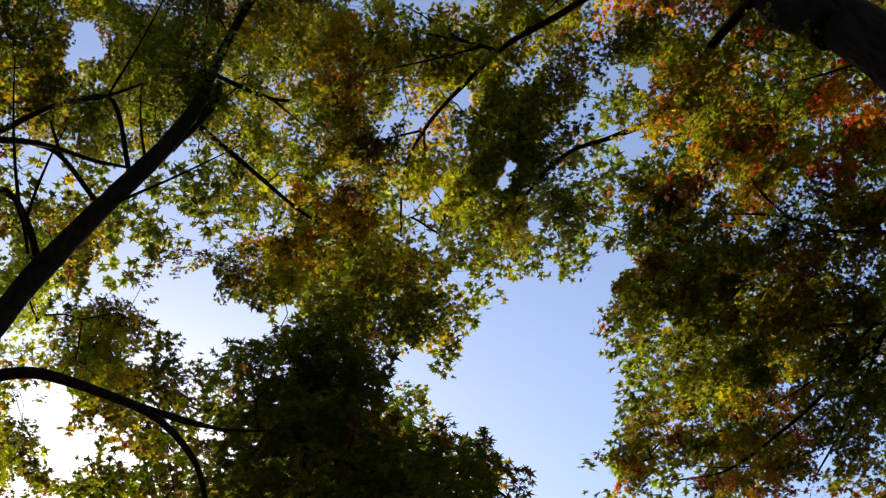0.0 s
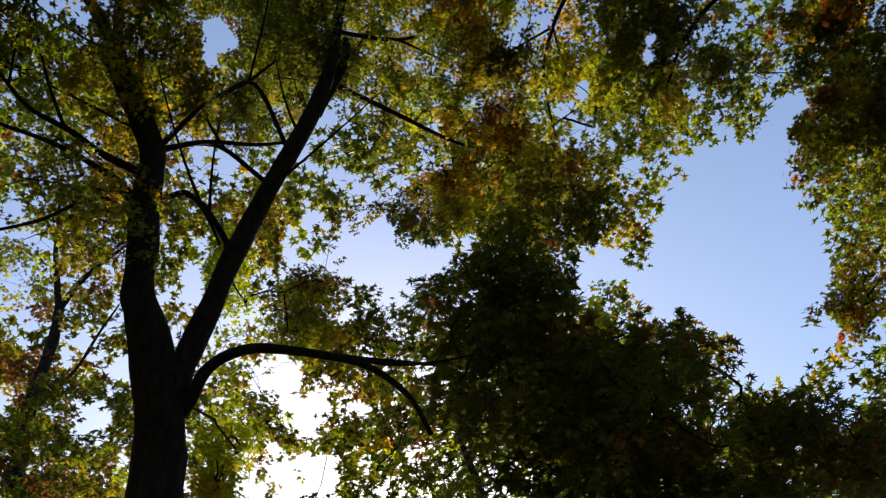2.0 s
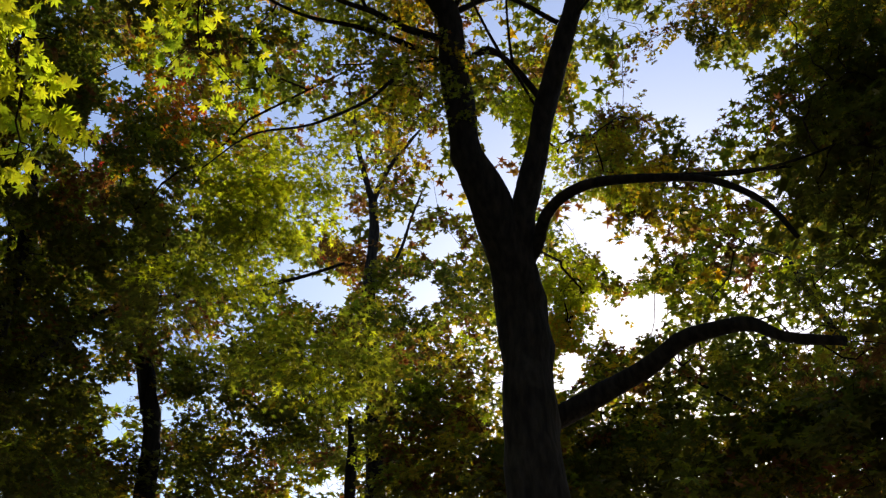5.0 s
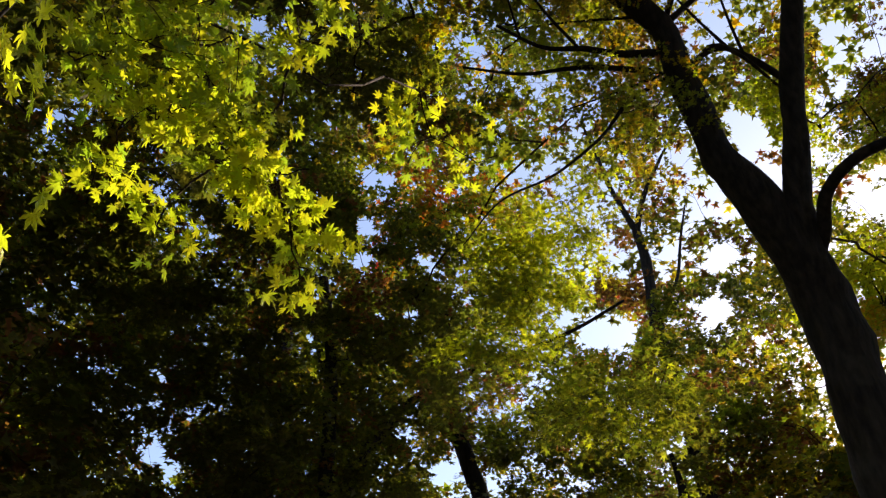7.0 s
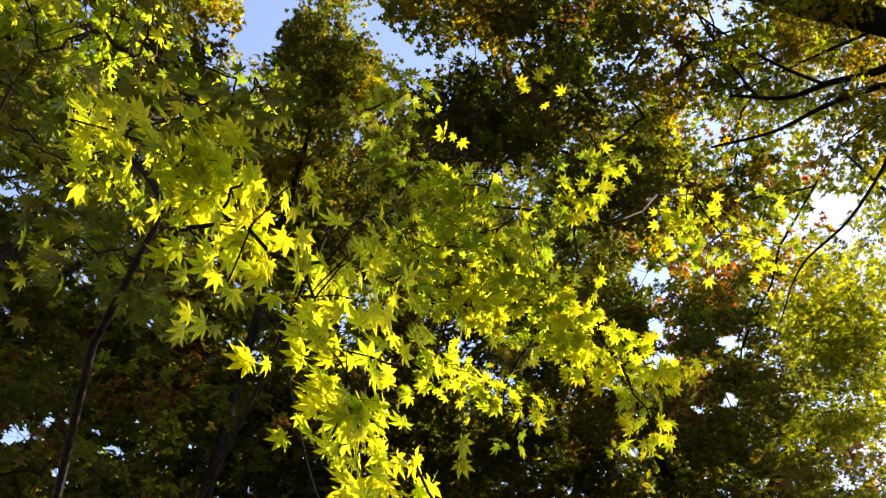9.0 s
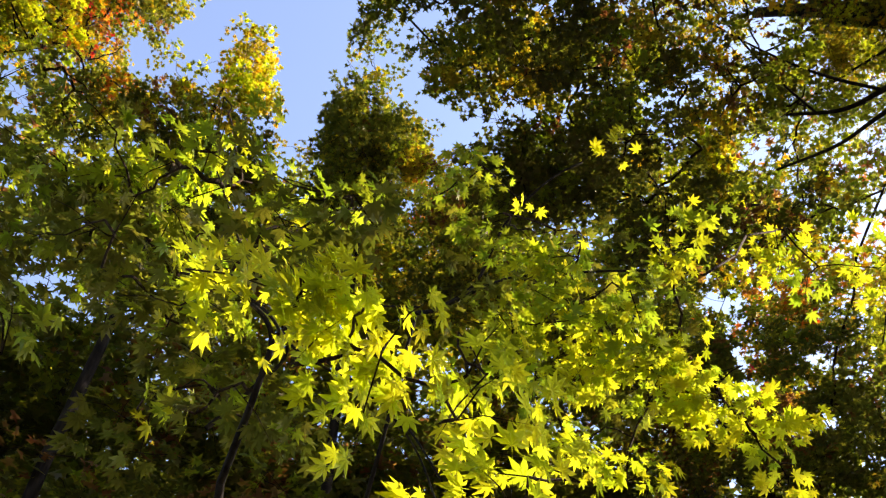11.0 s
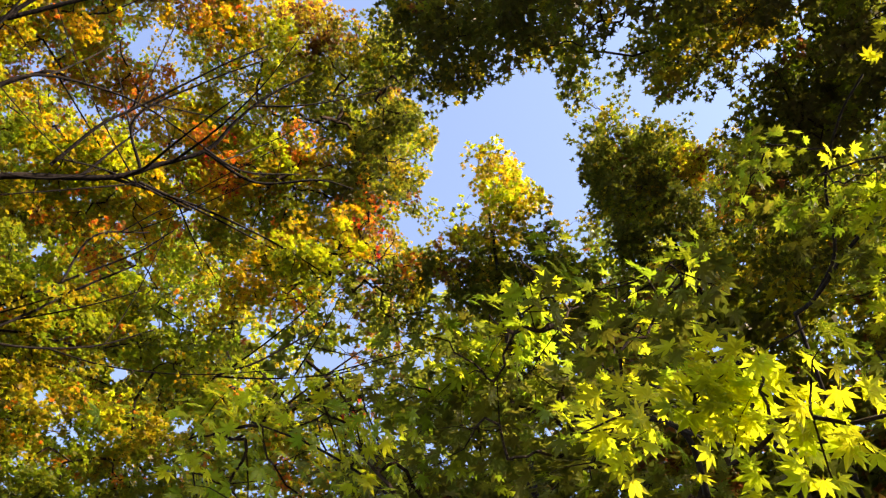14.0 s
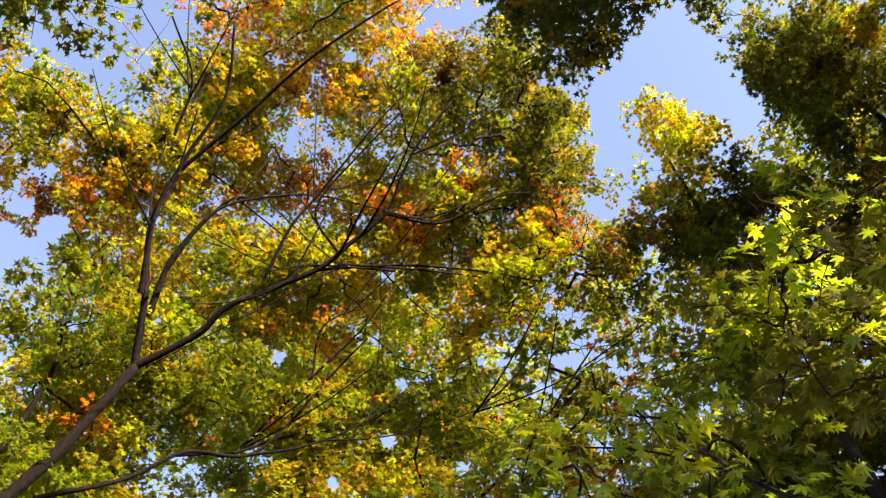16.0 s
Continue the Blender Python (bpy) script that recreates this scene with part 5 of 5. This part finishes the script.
for row in [
    (82.5, 61.3, 7.06, 6.8, 2.2, 0.3, 1), (74.3, 58.9, 7.04, 6.4, 2.2, 0.3, 1), (72.6, 55, 7.34, 5.1, 2.6, 0.3, 1),
]:
    clump(back_a, *row, FRESH, 0.062, 0)
for row in [
    (135.4, 68.7, 6.41, 8.9, 0.9, 0.3, 1.6), (125.8, 69.1, 6.4, 7.1, 1, 0.3, 1.6), (117.6, 68.4, 6.4, 3.9, 0.9, 0.3, 1.5), (141.7, 68.1, 6.41, 3.9, 0.7, 0.2, 1.5),
]:
    clump(back_a, *row, DARK, 0.062, 0, None)

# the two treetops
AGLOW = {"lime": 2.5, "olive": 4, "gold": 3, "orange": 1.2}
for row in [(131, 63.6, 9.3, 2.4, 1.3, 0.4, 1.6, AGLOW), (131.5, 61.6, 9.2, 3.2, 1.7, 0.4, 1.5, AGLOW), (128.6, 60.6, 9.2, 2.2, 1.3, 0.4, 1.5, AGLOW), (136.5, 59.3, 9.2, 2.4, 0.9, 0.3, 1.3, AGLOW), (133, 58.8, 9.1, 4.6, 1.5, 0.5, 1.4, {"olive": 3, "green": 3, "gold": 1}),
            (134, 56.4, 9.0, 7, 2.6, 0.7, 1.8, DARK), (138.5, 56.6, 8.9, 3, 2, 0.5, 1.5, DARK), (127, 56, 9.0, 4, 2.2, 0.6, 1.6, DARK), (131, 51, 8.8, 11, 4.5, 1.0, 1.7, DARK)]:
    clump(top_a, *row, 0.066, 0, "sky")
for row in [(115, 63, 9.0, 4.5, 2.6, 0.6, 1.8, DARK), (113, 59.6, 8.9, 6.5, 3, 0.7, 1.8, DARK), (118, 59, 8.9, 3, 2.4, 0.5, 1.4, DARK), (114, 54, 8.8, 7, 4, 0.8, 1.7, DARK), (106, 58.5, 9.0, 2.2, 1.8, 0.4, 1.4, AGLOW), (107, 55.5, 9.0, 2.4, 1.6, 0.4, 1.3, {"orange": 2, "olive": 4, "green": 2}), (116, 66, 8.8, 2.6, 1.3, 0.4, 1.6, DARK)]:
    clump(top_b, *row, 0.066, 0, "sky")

for row in [
    (113.2, 61, 9.22, 7.1, 2.9, 0.5, 1.3), (113.5, 57.9, 9.23, 7.5, 2.2, 0.5, 1.3), (117.9, 58.5, 9.23, 3.1, 1.8, 0.4, 1.2), (109, 59.2, 9.22, 4.3, 2.2, 0.4, 1.2),
]:
    clump(top_b, *row, DARK, 0.066, 0, "sky")

# golden tree; its DARK rows also put the shadowed edge of the crown into the leaf colour
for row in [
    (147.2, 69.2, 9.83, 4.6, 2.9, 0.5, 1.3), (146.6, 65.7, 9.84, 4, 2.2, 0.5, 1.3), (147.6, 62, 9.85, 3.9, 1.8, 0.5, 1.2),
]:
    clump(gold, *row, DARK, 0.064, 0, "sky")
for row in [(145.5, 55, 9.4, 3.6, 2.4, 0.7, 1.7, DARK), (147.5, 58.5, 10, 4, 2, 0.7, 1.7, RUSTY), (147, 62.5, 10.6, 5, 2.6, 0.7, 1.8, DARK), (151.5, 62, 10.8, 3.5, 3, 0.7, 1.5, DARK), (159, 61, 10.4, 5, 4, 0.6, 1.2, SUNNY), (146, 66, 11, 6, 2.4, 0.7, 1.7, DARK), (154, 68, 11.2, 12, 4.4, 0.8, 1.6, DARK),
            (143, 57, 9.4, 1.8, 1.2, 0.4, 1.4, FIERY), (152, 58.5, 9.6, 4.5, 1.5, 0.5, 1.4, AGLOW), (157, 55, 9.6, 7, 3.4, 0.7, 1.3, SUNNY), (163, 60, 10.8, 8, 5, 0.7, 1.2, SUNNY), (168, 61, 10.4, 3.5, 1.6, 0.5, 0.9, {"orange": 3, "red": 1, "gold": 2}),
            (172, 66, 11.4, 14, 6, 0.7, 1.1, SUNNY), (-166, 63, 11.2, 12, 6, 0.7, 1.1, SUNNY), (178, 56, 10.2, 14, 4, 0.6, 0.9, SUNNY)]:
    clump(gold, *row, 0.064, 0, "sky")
for row in [(148, 50, 9.2, 6, 4, 0.7, 1.6, RUSTY), (170, 60, 10.8, 12, 5, 0.7, 1.0, SUNNY), (-172, 66, 11.4, 14, 6, 0.7, 1.1, SUNNY), (-174, 75, 11.8, 40, 6, 0.7, 1.0, SUNNY), (-150, 70, 11.4, 24, 6, 0.7, 1.0, SUNNY), (-148, 60, 10.8, 12, 7, 0.8, 1.2, SUNNY),
            (-176, 56, 10.2, 10, 5, 0.7, 1.3, VERDANT), (-160, 58, 10.4, 10, 6, 0.7, 1.3, SUNNY), (165, 50, 9.3, 12, 5, 0.6, 1.5, VERDANT), (178, 48, 9.2, 12, 5, 0.6, 1.6, VERDANT), (-165, 48, 9.2, 10, 6, 0.6, 1.6, VERDANT),
            (170, 42, 8.5, 16, 5, 0.6, 1.5, VERDANT), (-160, 40, 8.8, 16, 6, 0.7, 1.6, VERDANT), (150, 46, 9.2, 9, 6, 0.8, 1.6, VERDANT)]:
    clump(gold, *row, 0.063, 0)

# large leaves added behind the crowns to block light, their shade put into the SHADE mix
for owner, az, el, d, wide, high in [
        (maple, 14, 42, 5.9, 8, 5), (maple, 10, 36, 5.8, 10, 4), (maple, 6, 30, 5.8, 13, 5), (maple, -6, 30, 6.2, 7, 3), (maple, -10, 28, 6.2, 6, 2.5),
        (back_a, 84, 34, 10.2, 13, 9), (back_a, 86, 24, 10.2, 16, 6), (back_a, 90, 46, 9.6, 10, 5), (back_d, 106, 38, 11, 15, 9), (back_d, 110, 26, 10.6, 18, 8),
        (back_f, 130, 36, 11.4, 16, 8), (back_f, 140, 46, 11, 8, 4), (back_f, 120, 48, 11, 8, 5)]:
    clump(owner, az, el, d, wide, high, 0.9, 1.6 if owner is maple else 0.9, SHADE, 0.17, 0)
# added crowns, mostly unseen: they close overhead and behind the viewer, cutting skylight to deepen the shade
for n, az in enumerate(range(0, 360, 45)):
    clump(behind, az, 87 if n % 2 else 85, 9.5, 50, 5, 0.8, 0.9, DARK, 0.2, 0)
for az in (-60, -85, -110, -135):
    clump(behind, az, 66, 10.5, 26, 9, 1.0, 0.6 if az == -135 else 1.1, DARK, 0.14 if az == -135 else 0.26, 0)
    clump(behind, az, 44, 11, 15, 10, 1.0, 1.1, DARK, 0.14 if az == -135 else 0.26, 0)

def side_branches(owner, count, length, girth, bark):
    """Thin dark branches that leave the limbs at a slant and bend upwards."""
    limbs = [(line, radii) for line, radii in WOODWORK[owner.name] if len(line) > 12]
    made = 0
    while made < count:
        line, radii = limbs[int(rng.integers(len(limbs)))]
        k = int(rng.integers(len(line) // 4, len(line) - 2))
        if line[k][2] < 4.6:
            continue
        way = line[k + 1] - line[k]
        way /= np.linalg.norm(way)
        out = rng.normal(size=3)
        out -= (out @ way) * way
        out /= np.linalg.norm(out)
        run = length * rng.uniform(0.6, 1.3)
        bend = rng.normal(0, 0.12, 3)
        pts = [line[k] + run * s * (0.72 * way + 0.62 * out + (0, 0, 0.22 * s)) + bend * run * s * s for s in (0.0, 0.25, 0.5, 0.75, 1.0)]
        made += 1
        if not in_opening(np.array(pts), 1.6).any():
            limb(owner, "branch", [tuple(p) for p in pts], min(girth, 0.8 * radii[k]), 0.3 * girth, bark)


for row in [(176, 46, 11.5, 14, 6, 0.6, 0.8), (-170, 52, 11.8, 12, 6, 0.6, 0.8), (162, 46, 11.5, 10, 5, 0.6, 0.8), (172, 55, 12, 12, 5, 0.6, 0.7), (-160, 45, 11.5, 10, 6, 0.6, 0.8)]:
    clump(gold, *row, VERDANT, 0.085, 0, "sky")

side_branches(gold, 40, 1.5, 0.014, BARK_WARM)
side_branches(maple, 22, 1.1, 0.013, BARK)
side_branches(autumn, 16, 1.0, 0.012, BARK)

for spray in SPRAYS:
    grow(*spray)
leafy(near_maple, 300, (-0.2, -0.1, 1.6))
for owner in (maple, autumn, gold, back_a, back_c, top_a, top_b):
    leafy(owner, 280, (-0.2, -0.1, 1.6))
for owner in (back_fork, back_b, back_d, back_e, back_f, behind, *WOODS):
    leafy(owner)
